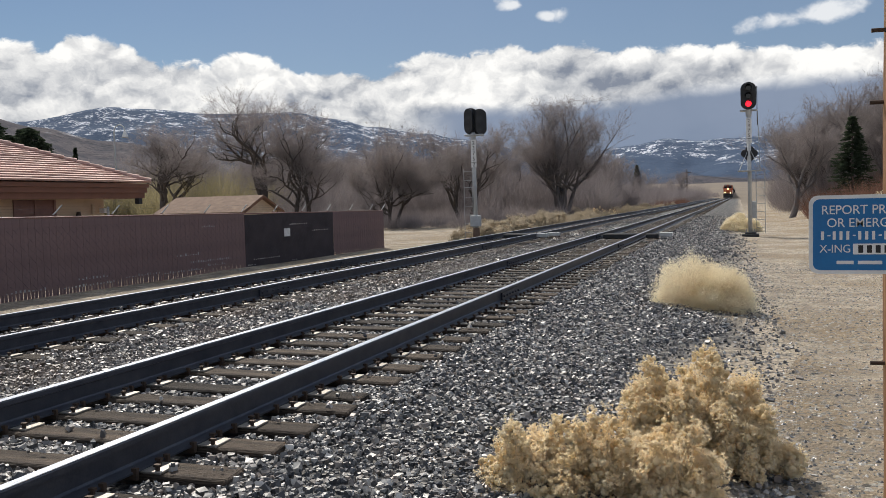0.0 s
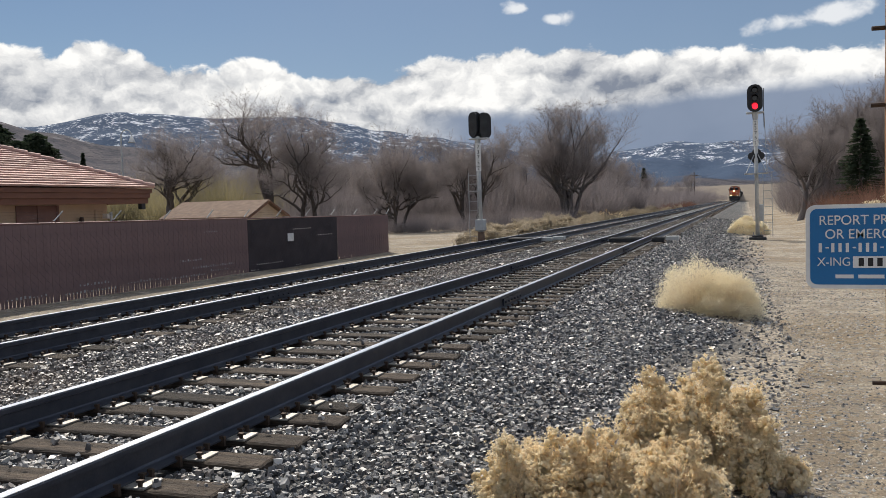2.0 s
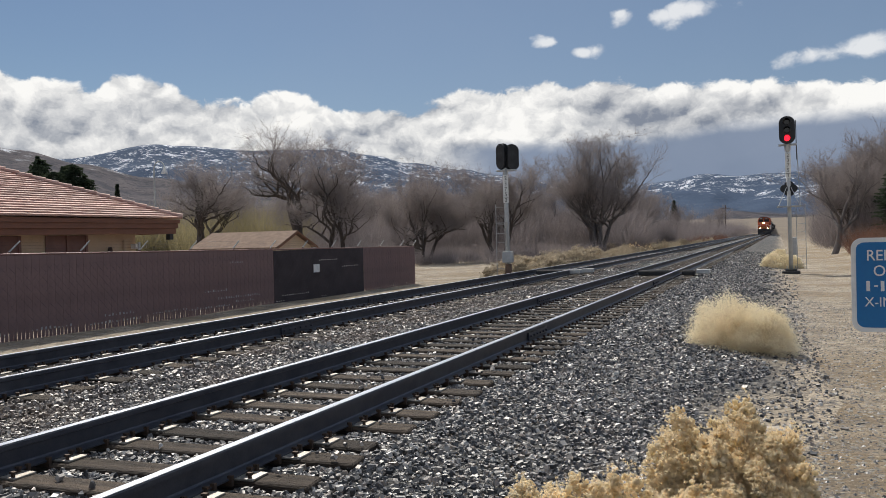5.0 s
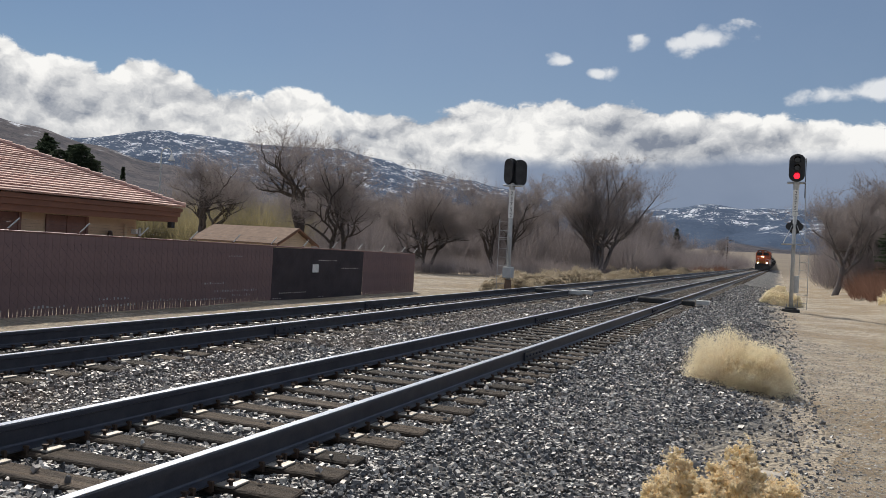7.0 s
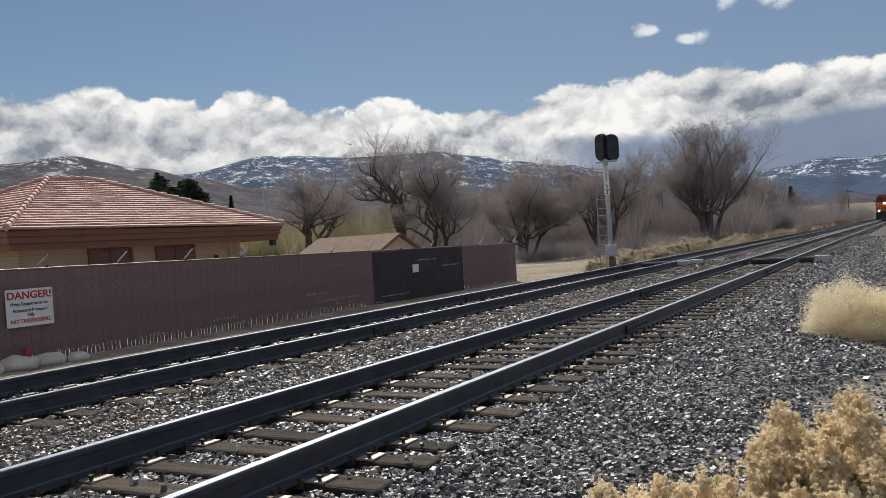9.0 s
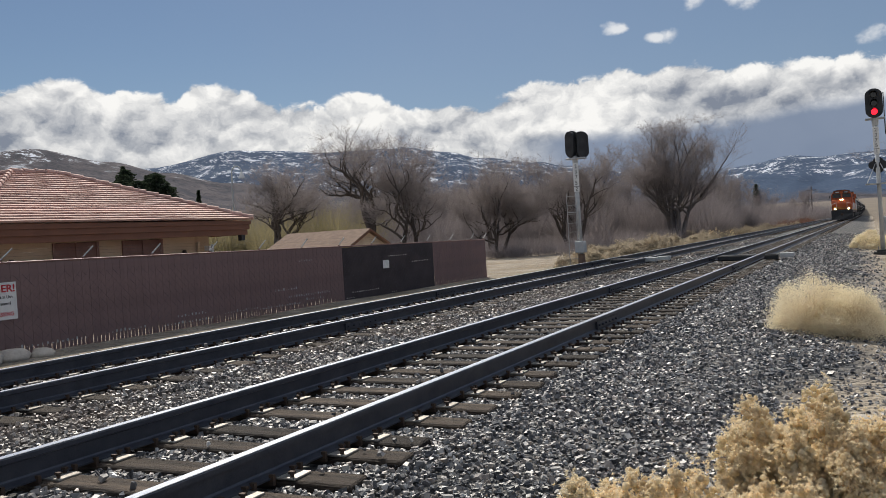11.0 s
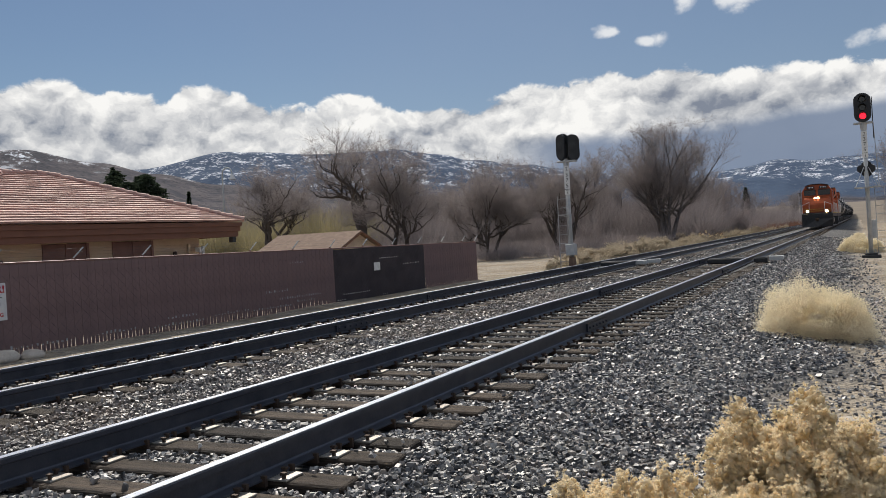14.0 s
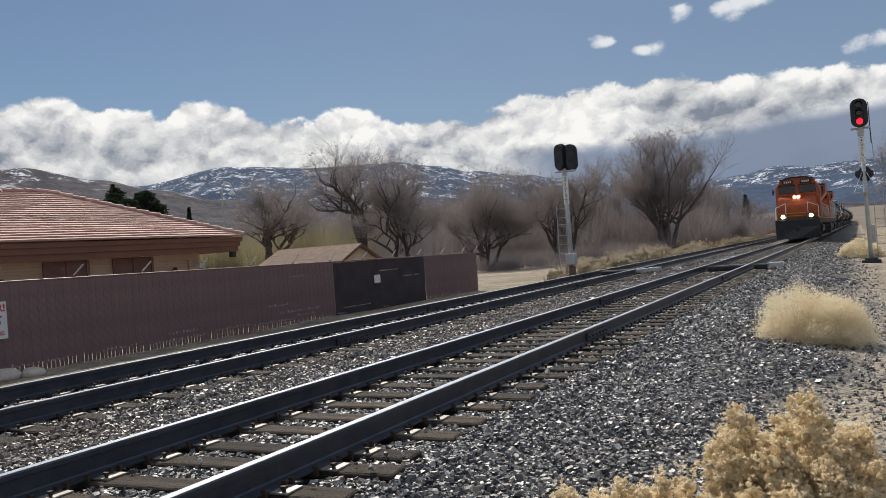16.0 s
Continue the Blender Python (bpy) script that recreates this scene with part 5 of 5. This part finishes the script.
def build_brush():
    brush("rabbitbrush", 3.74, 5.20, ((0.14, 0.05, 0.31, 0.64), (-0.26, 0.0, 0.27, 0.54), (0.26, -0.20, 0.24, 0.46), (-0.02, -0.18, 0.26, 0.44)), 1300, 1300, 51, "dry golden rabbitbrush with fluffy seed heads in gravel", STRAW, "rabbitbrush", fluff=0.018, blades=22, hair=0.09, rugged=0.45, lump_r=0.048, clump=9, loose=0.075, beads=16)
    brush("rabbitbrush", 3.28, 4.15, ((-0.42, 0.0, 0.30, 0.42), (-0.05, 0.05, 0.30, 0.50), (0.34, 0.02, 0.30, 0.46)), 1000, 1000, 52, "low pale rabbitbrush with dry flower heads in gravel", STRAW, "rabbitbrush", fluff=0.018, blades=22, hair=0.09, rugged=0.45, lump_r=0.048, clump=9, loose=0.075, beads=16)
    brush("rabbitbrush", 4.28, 5.0, ((0, 0, 0.10, 0.16),), 90, 90, 57, "tiny dry rabbitbrush sprig on bare soil", STRAW, "rabbitbrush")
    brush("rabbitbrush", 3.36, 12.75, ((-0.16, 0.1, 0.60, 0.76), (0.30, -0.1, 0.50, 0.60)), 3600, 3600, 53, "rounded pale dry rabbitbrush at the edge of the ballast", PALEBRUSH, "rabbitbrush", 0.020, 8, core=False, hair=0.10, clump=6, loose=0.10, lump_r=0)
    rng = random.Random(54)
    tmpl = [brush("sagebrush", -6.75, 30.6, ((0, 0, 0.42, 0.62),), 420, 420, 60, "small dry straw-coloured sagebrush beside the track", SAGE, "sagebrush", 0.045, 9, lump_r=0.075, lump_mat=SAGE, beads=8),
            brush("sagebrush", -8.2, 37.5, ((0, 0, 0.65, 0.62), (0.5, 0.2, 0.5, 0.45)), 420, 420, 61, "small dry straw-coloured sagebrush beside the track", SAGE, "sagebrush", 0.05, 9, lump_r=0.090, lump_mat=SAGE, beads=8),
            brush("sagebrush", 3.4, 41.0, ((0, 0, 0.62, 0.60), (0.7, 0.2, 0.5, 0.5)), 520, 520, 62, "broad dry straw-coloured sagebrush beside the line", PALEBRUSH, "sagebrush", 0.05, 9, lump_r=0.105, lump_mat=SAGE, beads=8)]
    for i in range(150):
        y = 37.5 + 100 * rng.random() ** 1.2
        x = -6.6 - rng.random() ** 1.4 * (1.5 + (y - 30) * 0.10)
        ob = copy_thing(tmpl[i % 2], pose(x, y, gz(x, y) - 0.03, 0, 0, rng.uniform(0, 360)))
        k = rng.uniform(0.55, 1.5)
        ob.scale = (k, k, k * rng.uniform(0.7, 1.1))
    for x, y, k in ((8.9, 46.5, 1.3), (9.6, 47, 1.6), (11.0, 50, 1.7), (12.5, 52, 1.8), (3.4, 58, 0.9), (10.2, 45.5, 1.2), (12.2, 44, 1.2), (13.8, 48, 1.6)):
        ob = copy_thing(tmpl[2], pose(x, y, gz(x, y) - 0.03, 0, 0, rng.uniform(0, 360)))
        ob.scale = (k, k, k * 0.9)
    # dark sagebrush near the line
    brush("sagebrush", -7.2, 66, ((0, 0, 0.9, 1.0), (1.0, 0.4, 0.7, 0.8)), 500, 200, 64, "dark grey-brown leafless bush beside the line", REDSCRUB, "sagebrush", 0.04, 6)


build_brush()


# ---- the freight train ----
def wheelset(parent, y, r=0.52):
    for s in (-1, 1):
        w = part("wheel", tube(bmesh.new(), (s * 0.72, y, r), (s * 0.86, y, r), r, r * 0.97, n=20), RAIL, parent, "steel wheel")
        part("hub", tube(bmesh.new(), (s * 0.86, y, r), (s * 0.98, y, r), 0.16, 0.13, n=10), BLACK, w)


def truck(parent, y0, axles, pitch):
    fr = boxed(-1.12, y0 - 0.5, 0.42, -0.98, y0 + pitch * (axles - 1) + 0.5, 0.86, bevel=0.04)
    part("truck_frame", fr, BLACK, parent, "dark cast truck frame")
    part("truck_frame", boxed(0.98, y0 - 0.5, 0.42, 1.12, y0 + pitch * (axles - 1) + 0.5, 0.86, bevel=0.04), BLACK, parent)
    for i in range(axles):
        wheelset(parent, y0 + i * pitch)


def locomotive(lead):
    loco = thing("locomotive", pose(0, 0, 0), "orange and dark brown diesel locomotive" + (" with lit headlights" if lead else " coupled behind the first"), "locomotive", "locomotives")
    # plough, anticlimber and underframe
    bm = bmesh.new()
    plough = [(-1.5, 0.0, 0.12), (0.0, -0.55, 0.12), (1.5, 0.0, 0.12), (1.5, 0.35, 0.12), (-1.5, 0.35, 0.12)]
    lo = [bm.verts.new(p) for p in plough]
    hi = [bm.verts.new((x, y * 0.35, 0.95)) for x, y, z in plough]
    for i in range(5):
        bm.faces.new((lo[i], lo[(i + 1) % 5], hi[(i + 1) % 5], hi[i]))
    bm.faces.new(hi)
    part("plough", bm, BLACK, loco, "black snow plough")
    part("pilot", boxed(-1.52, 0.0, 0.9, 1.52, 0.45, 1.55, bevel=0.05), BLACK, loco, "black pilot")
    part("coupler", boxed(-0.18, -0.35, 0.72, 0.18, 0.1, 1.05, bevel=0.04), SPIKE, loco)
    part("underframe", boxed(-1.50, 0.45, 1.15, 1.50, 21.8, 1.62, bevel=0.03), MAROON, loco, "dark walkway frame")
    part("stripe", boxed(-1.512, 0.6, 1.54, 1.512, 21.7, 1.60), YELLOW, loco, "thin yellow stripe")
    part("fuel_tank", boxed(-1.35, 8.2, 0.35, 1.35, 13.2, 1.14, bevel=0.18), BLACK, loco, "black fuel tank")
    # short nose
    nose = bmesh.new()
    nx = 1.40
    pts = [(0.65, 1.62), (0.62, 2.55), (0.95, 3.12), (2.05, 3.35), (2.05, 1.62)]
    ring = []
    for sx in (-1, 1):
        ring.append([nose.verts.new((sx * (nx if z < 2.6 else nx * 0.93), y, z)) for y, z in pts])
    for i in range(5):
        nose.faces.new((ring[0][i], ring[0][(i + 1) % 5], ring[1][(i + 1) % 5], ring[1][i]))
    nose.faces.new(ring[0][::-1])
    nose.faces.new(ring[1])
    bmesh.ops.bevel(nose, geom=nose.edges[:], offset=0.07, segments=2, affect="EDGES")
    part("nose", nose, ORANGE, loco, "orange sloped nose")
    part("nose_door", boxed(0.55, 0.585, 1.70, 1.15, 0.62, 2.5, bevel=0.01), ORANGE, loco)
    for zz in (1.78, 1.98):
        part("nose_band", boxed(-1.30, 0.590, zz, 1.30, 0.612, zz + 0.05), YELLOW, loco, "yellow nose stripe")
    # cab
    cab = loft(bmesh.new(), [(-1.52, 1.62), (1.52, 1.62), (1.52, 3.95), (1.12, 4.58), (0.5, 4.70), (-0.5, 4.70), (-1.12, 4.58), (-1.52, 3.95)], 2.0, 4.7)
    bmesh.ops.bevel(cab, geom=cab.edges[:], offset=0.05, segments=1, affect="EDGES")
    cabo = part("cab", cab, ORANGE, loco, "orange crew cab")
    part("cab_roof", loft(bmesh.new(), [(-1.20, 4.50), (-0.5, 4.715), (0.5, 4.715), (1.20, 4.50), (1.16, 4.60), (0.52, 4.76), (-0.52, 4.76), (-1.16, 4.60)], 1.85, 4.75), MAROON, cabo, "dark cab roof")
    for s in (-1, 1):
        a = sorted((s * 0.12, s * 1.30))
        part("windshield", boxed(a[0], 1.96, 3.52, a[1], 1.995, 4.12, bevel=0.02), GLASSDARK, cabo, "dark windshield")
        part("side_window", boxed(s * 1.525 - 0.012, 2.7, 3.3, s * 1.525 + 0.012, 4.2, 4.0), GLASSDARK, cabo)
        nb = part("number_box", boxed(s * 0.62 - 0.38, 1.85, 4.26, s * 0.62 + 0.38, 2.0, 4.50, bevel=0.02), BLACK, cabo, "dark number box")
        for j in range(4):
            part("figure_bar", boxed(s * 0.62 - 0.25 + 0.14 * j, 1.842, 4.31, s * 0.62 - 0.17 + 0.14 * j, 1.85, 4.45), WHITE, nb)
        part("mirror", boxed(s * 1.72 - 0.06, 2.4, 3.5, s * 1.72 + 0.06, 2.45, 3.9), BLACK, cabo)
        part("sun_visor", boxed(s * 0.72 - 0.6, 1.80, 4.14, s * 0.72 + 0.6, 1.98, 4.17), MAROON, cabo)
    # lamps
    part("headlight_box", boxed(-0.32, 0.86, 3.02, 0.32, 1.25, 3.36, bevel=0.05), ORANGE, loco)
    for x, z, r in ((-0.14, 3.19, 0.11), (0.14, 3.19, 0.11)):
        part("headlight", tube(bmesh.new(), (x, 0.80, z), (x, 0.87, z), r, n=16), LAMPGLOW if lead else LENS, loco, "lit headlight" if lead else "")
    for x in (-0.95, 0.95):
        part("ditch_light_box", boxed(x - 0.2, 0.02, 1.58, x + 0.2, 0.4, 1.95, bevel=0.04), BLACK, loco)
        part("ditch_light", tube(bmesh.new(), (x, -0.03, 1.77), (x, 0.03, 1.77), 0.14, n=16), LAMPGLOW if lead else LENS, loco, "lit ditch light" if lead else "")
    # handrails and steps
    for s in (-1, 1):
        part("handrail", tube(bmesh.new(), (s * 1.46, 0.12, 1.55), (s * 1.46, 0.12, 2.45), 0.028, n=6), WHITE, loco, "white handrail")
        part("handrail", tube(bmesh.new(), (s * 1.46, 0.12, 2.45), (s * 0.75, 0.12, 2.75), 0.028, n=6), WHITE, loco)
        part("handrail", tube(bmesh.new(), (s * 0.75, 0.12, 2.75), (s * 0.75, 0.12, 1.6), 0.024, n=6), WHITE, loco)
        for i in range(4):
            part("step", boxed(s * 1.35 - 0.16, 0.10, 0.42 + 0.27 * i, s * 1.35 + 0.16, 0.5, 0.45 + 0.27 * i), BLACK, loco)
        part("handrail", tube(bmesh.new(), (s * 1.47, 5.0, 2.7), (s * 1.47, 21.5, 2.7), 0.024, n=6), WHITE, loco)
        for i in range(9):
            part("stanchion", tube(bmesh.new(), (s * 1.47, 5.0 + 2.05 * i, 1.6), (s * 1.47, 5.0 + 2.05 * i, 2.7), 0.02, n=6), WHITE, loco)
    # long hood
    hood = loft(bmesh.new(), [(-0.92, 1.62), (0.92, 1.62), (0.92, 3.9), (0.7, 4.2), (-0.7, 4.2), (-0.92, 3.9)], 4.7, 16.0)
    part("hood", hood, ORANGE, loco, "orange long hood")
    part("hood_top", boxed(-0.85, 4.8, 4.17, 0.85, 15.9, 4.38, bevel=0.05), MAROON, loco, "dark hood top")
    part("inverter_cabinet", boxed(-1.45, 4.8, 1.62, -0.9, 7.0, 3.9, bevel=0.05), MAROON, loco)
    part("dynamic_brake", loft(bmesh.new(), [(-1.2, 3.3), (1.2, 3.3), (1.45, 4.1), (1.1, 4.5), (-1.1, 4.5), (-1.45, 4.1)], 7.2, 9.4), MAROON, loco)
    part("exhaust", boxed(-0.4, 11.5, 4.38, 0.4, 12.7, 4.62, bevel=0.04), BLACK, loco)
    part("horn", tube(bmesh.new(), (0.2, 7.0, 4.75), (0.2, 7.5, 4.75), 0.10, 0.05, n=8), BLACK, loco)
    part("radiator", loft(bmesh.new(), [(-0.95, 1.62), (0.95, 1.62), (0.95, 3.2), (1.5, 3.9), (1.5, 4.55), (-1.5, 4.55), (-1.5, 3.9), (-0.95, 3.2)], 16.0, 21.0), ORANGE, loco, "flared orange radiator section")
    part("radiator_top", boxed(-1.48, 16.05, 4.55, 1.48, 20.95, 4.68, bevel=0.04), MAROON, loco)
    for i in range(9):
        for s in (-1, 1):
            part("hood_door", boxed(s * 0.93 - 0.012, 5.2 + 1.15 * i, 1.75, s * 0.93 + 0.012, 6.2 + 1.15 * i, 3.7), ORANGE, loco)
    truck(loco, 2.6, 3, 1.9)
    truck(loco, 15.2, 3, 1.9)
    return loco


def tank_car(paint, tone):
    car = thing("tank_car", pose(0, 0, 0), f"{tone} cylindrical railway tank car", "tank car", "tank cars")
    bm = bmesh.new()
    n, rows = 24, [(0.8, 0.05), (0.85, 0.8), (1.0, 1.15), (1.25, 1.40), (1.6, 1.5), (14.4, 1.5), (14.75, 1.40), (15.0, 1.15), (15.15, 0.8), (15.2, 0.05)]
    rings = [[bm.verts.new((r * math.cos(2 * math.pi * i / n), y, 2.72 + r * math.sin(2 * math.pi * i / n))) for i in range(n)] for y, r in rows]
    for a, b in zip(rings, rings[1:]):
        for i in range(n):
            bm.faces.new((a[i], a[(i + 1) % n], b[(i + 1) % n], b[i]))
    bm.faces.new(rings[0][::-1])
    bm.faces.new(rings[-1])
    part("tank", bm, paint, car, f"{tone} painted tank", True)
    for y in (3.0, 8.0, 13.0):
        hoop = Buf()
        hoop.limb([Vector((1.51 * math.cos(radians(15 * i)), y, 2.72 + 1.51 * math.sin(radians(15 * i)))) for i in range(25)], [0.025] * 25, 4)
        raw("band", hoop.v, hoop.f, BLACK, car)
    part("dome", tube(bmesh.new(), (0, 8, 4.15), (0, 8, 4.62), 0.42, 0.40, n=16), paint, car)
    part("crown_rail", tube(bmesh.new(), (-0.9, 7.2, 4.6), (0.9, 7.2, 4.6), 0.03, n=6), WHITE, car)
    part("crown_rail", tube(bmesh.new(), (-0.9, 8.8, 4.6), (0.9, 8.8, 4.6), 0.03, n=6), WHITE, car)
    part("platform", boxed(-1.3, 0.1, 1.05, 1.3, 1.3, 1.22, bevel=0.03), BLACK, car)
    part("platform", boxed(-1.3, 14.7, 1.05, 1.3, 15.9, 1.22, bevel=0.03), BLACK, car)
    part("sill", boxed(-0.3, 0.0, 0.85, 0.3, 16.0, 1.2), BLACK, car)
    for s in (-1, 1):
        part("ladder", boxed(s * 1.5 - 0.03, 7.7, 1.1, s * 1.5 + 0.03, 8.3, 4.0), BLACK, car)
        part("handrail", tube(bmesh.new(), (s * 1.56, 1.4, 2.5), (s * 1.56, 14.6, 2.5), 0.025, n=6), WHITE, car)
    truck(car, 1.7, 2, 1.78)
    truck(car, 12.5, 2, 1.78)
    return car


TRAIN = [(locomotive(True), 0.0), (locomotive(False), 22.6)]
y = 45.3
base = {"black": tank_car(TANKBLACK, "black"), "grey": tank_car(TANKGREY, "grey"), "white": tank_car(TANKWHITE, "white")}
used = set()
for tone in ("grey", "black", "white", "black", "black", "white", "black", "white", "white", "black", "black", "black", "black", "white", "black", "black"):
    car = base[tone] if tone not in used else copy_thing(base[tone], pose(0, 0, 0))
    used.add(tone)
    TRAIN.append((car, y))
    y += 16.6


# ---- loose ballast stones ----
def stones(name, zones, seed, parent=None):
    rs = np.random.RandomState(seed)
    cube = np.array([(-1, -1, -1), (1, -1, -1), (1, 1, -1), (-1, 1, -1), (-1, -1, 1), (1, -1, 1), (1, 1, 1), (-1, 1, 1)], float)
    quads = np.array([(3, 2, 1, 0), (4, 5, 6, 7), (0, 1, 5, 4), (1, 2, 6, 5), (2, 3, 7, 6), (3, 0, 4, 7)])
    allv = []
    xs = np.array([p[0] for p in BED_OUTLINE])
    zs = np.array([p[1] for p in BED_OUTLINE])
    for x0, x1, y0, y1, density, size in zones:
        n = int((x1 - x0) * (y1 - y0) * density)
        px, py = rs.uniform(x0, x1, n), rs.uniform(y0, y1, n)
        keep = np.ones(n, bool)
        for tx in (0.0, -3.98):
            for s in (-1, 1):
                keep &= np.abs(px - tx - s * GAUGE) > 0.11
        # thinner over the ties and out on the soil
        def gap(seed):
            ties = np.array(tie_places(seed))
            i = np.clip(np.searchsorted(ties, py), 1, len(ties) - 1)
            return np.minimum(np.abs(py - ties[i - 1]), np.abs(py - ties[i]))
        phase = gap(1)
        on_tie = (np.abs(px) < 1.30) & (phase < 0.112)
        phase2 = gap(2)
        on_tie |= (np.abs(px + 3.98) < 1.30) & (phase2 < 0.112)
        keep &= ~on_tie | (rs.random(n) < 0.008)
        keep &= (px < 3.5 + 0.35 * np.sin(py * 1.3)) | (rs.random(n) < 0.16)
        px, py = px[keep], py[keep]
        n = len(px)
        r = size * np.minimum(np.exp(rs.normal(0, 0.30, n)), 1.7)
        pz = np.interp(px, xs, zs) + r * rs.uniform(-0.2, 0.6, n)
        in_track = (np.abs(px) < 1.6) | (np.abs(px + 3.98) < 1.6)
        pz += np.where(on_tie[keep], 0.085, np.where(in_track, 0.022, 0.0))
        shape = cube[None] * (1 + rs.uniform(-0.48, 0.22, (n, 8, 3)))
        shape[:, 4:, :2] *= rs.uniform(0.35, 0.95, (n, 1, 2))
        shape[:, :4, :2] *= rs.uniform(0.55, 1.0, (n, 1, 2))
        shape *= np.stack([rs.uniform(0.75, 1.25, n), rs.uniform(0.6, 1.0, n), rs.uniform(0.45, 0.85, n)], 1)[:, None] * r[:, None, None]
        a, b = rs.uniform(0, 6.283, n), rs.uniform(-0.7, 0.7, n)
        ca, sa, cb, sb = np.cos(a), np.sin(a), np.cos(b), np.sin(b)
        y1_, z1_ = shape[..., 1] * cb[:, None] - shape[..., 2] * sb[:, None], shape[..., 1] * sb[:, None] + shape[..., 2] * cb[:, None]
        x2 = shape[..., 0] * ca[:, None] - y1_ * sa[:, None]
        y2 = shape[..., 0] * sa[:, None] + y1_ * ca[:, None]
        allv.append(np.stack([x2 + px[:, None], y2 + py[:, None], z1_ + pz[:, None]], 2))
    v = np.concatenate(allv)
    n = len(v)
    f = (quads[None] + 8 * np.arange(n)[:, None, None]).reshape(-1, 4)
    me = bpy.data.meshes.new(name)
    me.vertices.add(n * 8)
    me.vertices.foreach_set("co", v.reshape(-1).astype(np.float32))
    me.loops.add(n * 24)
    me.loops.foreach_set("vertex_index", f.reshape(-1).astype(np.int32))
    me.polygons.add(n * 6)
    me.polygons.foreach_set("loop_start", np.arange(0, n * 24, 4, dtype=np.int32))
    me.polygons.foreach_set("use_smooth", np.zeros(n * 6, dtype=bool))
    me.update(calc_edges=True)
    ob = link(name, me, STONE, parent)
    ob.matrix_basis = TURN
    return tagged(ob, "loose angular grey ballast stones between and beside the rails", "ballast stones", kind="stuff")


stones("ballast_stones", ((-2.6, 4.9, 1.2, 9.0, 1150, 0.0185), (-1.4, 1.4, 1.2, 14.0, 500, 0.019), (-7.4, -2.6, 3.5, 14.0, 520, 0.0215), (-2.6, 4.9, 9.0, 19.0, 540, 0.0215), (-7.4, -2.6, 14.0, 24.0, 260, 0.025), (-2.6, 4.6, 19.0, 34.0, 230, 0.026), (-7.0, 4.4, 34.0, 66.0, 70, 0.032)), 71)


def pebbles():
    """Small pebbles and straw bits lying on the bare soil beside the bed."""
    rng = random.Random(81)
    b, s = Buf(), Buf()
    for i in range(26000):
        y = 2.5 + 20 * rng.random() ** 1.6
        x = 4.0 + rng.random() ** 1.3 * 4.5
        z, r = gz(x, y), min(0.008 * math.exp(rng.gauss(0, 0.55)), 0.018)
        if x < 4.9:
            z = max(z, bed_height(x, BED_OUTLINE) if x < 4.7 else z)
        k = len(b.v)
        top = (x + rng.uniform(-0.3, 0.3) * r, y + rng.uniform(-0.3, 0.3) * r, z + r * rng.uniform(0.5, 1.0))
        a0 = rng.uniform(0, 6.28)
        b.v += [(x + r * rng.uniform(0.8, 1.6) * math.cos(a0 + 1.2566 * j), y + r * rng.uniform(0.8, 1.6) * math.sin(a0 + 1.2566 * j), z - 0.003) for j in range(5)] + [top]
        b.f += [(k + j, k + (j + 1) % 5, k + 5) for j in range(5)]
        if i % 3 == 0:
            a1, ln = rng.uniform(0, 6.28), rng.uniform(0.02, 0.07)
            p = Vector((x + 0.05, y + 0.03, gz(x, y) + 0.008))
            s.blade(p, p + Vector((math.cos(a1) * ln, math.sin(a1) * ln, 0.006)), 0.002, rng)
    tagged(raw("soil_pebbles", b.v, b.f, STONE), "small grey pebbles scattered on bare soil", "pebbles", kind="stuff")
    tagged(raw("straw_litter", s.v, s.f, STEM), "bits of dry straw scattered on bare soil", "litter", kind="stuff")


pebbles()


# ---- motion ----
def motions():
    for car, back in TRAIN:
        walk(car, [(t, TURN @ pose(0, 314.5 - 15.5 * t + back, 0)) for t in (0, 4, 8, 12, 16)])


motions()
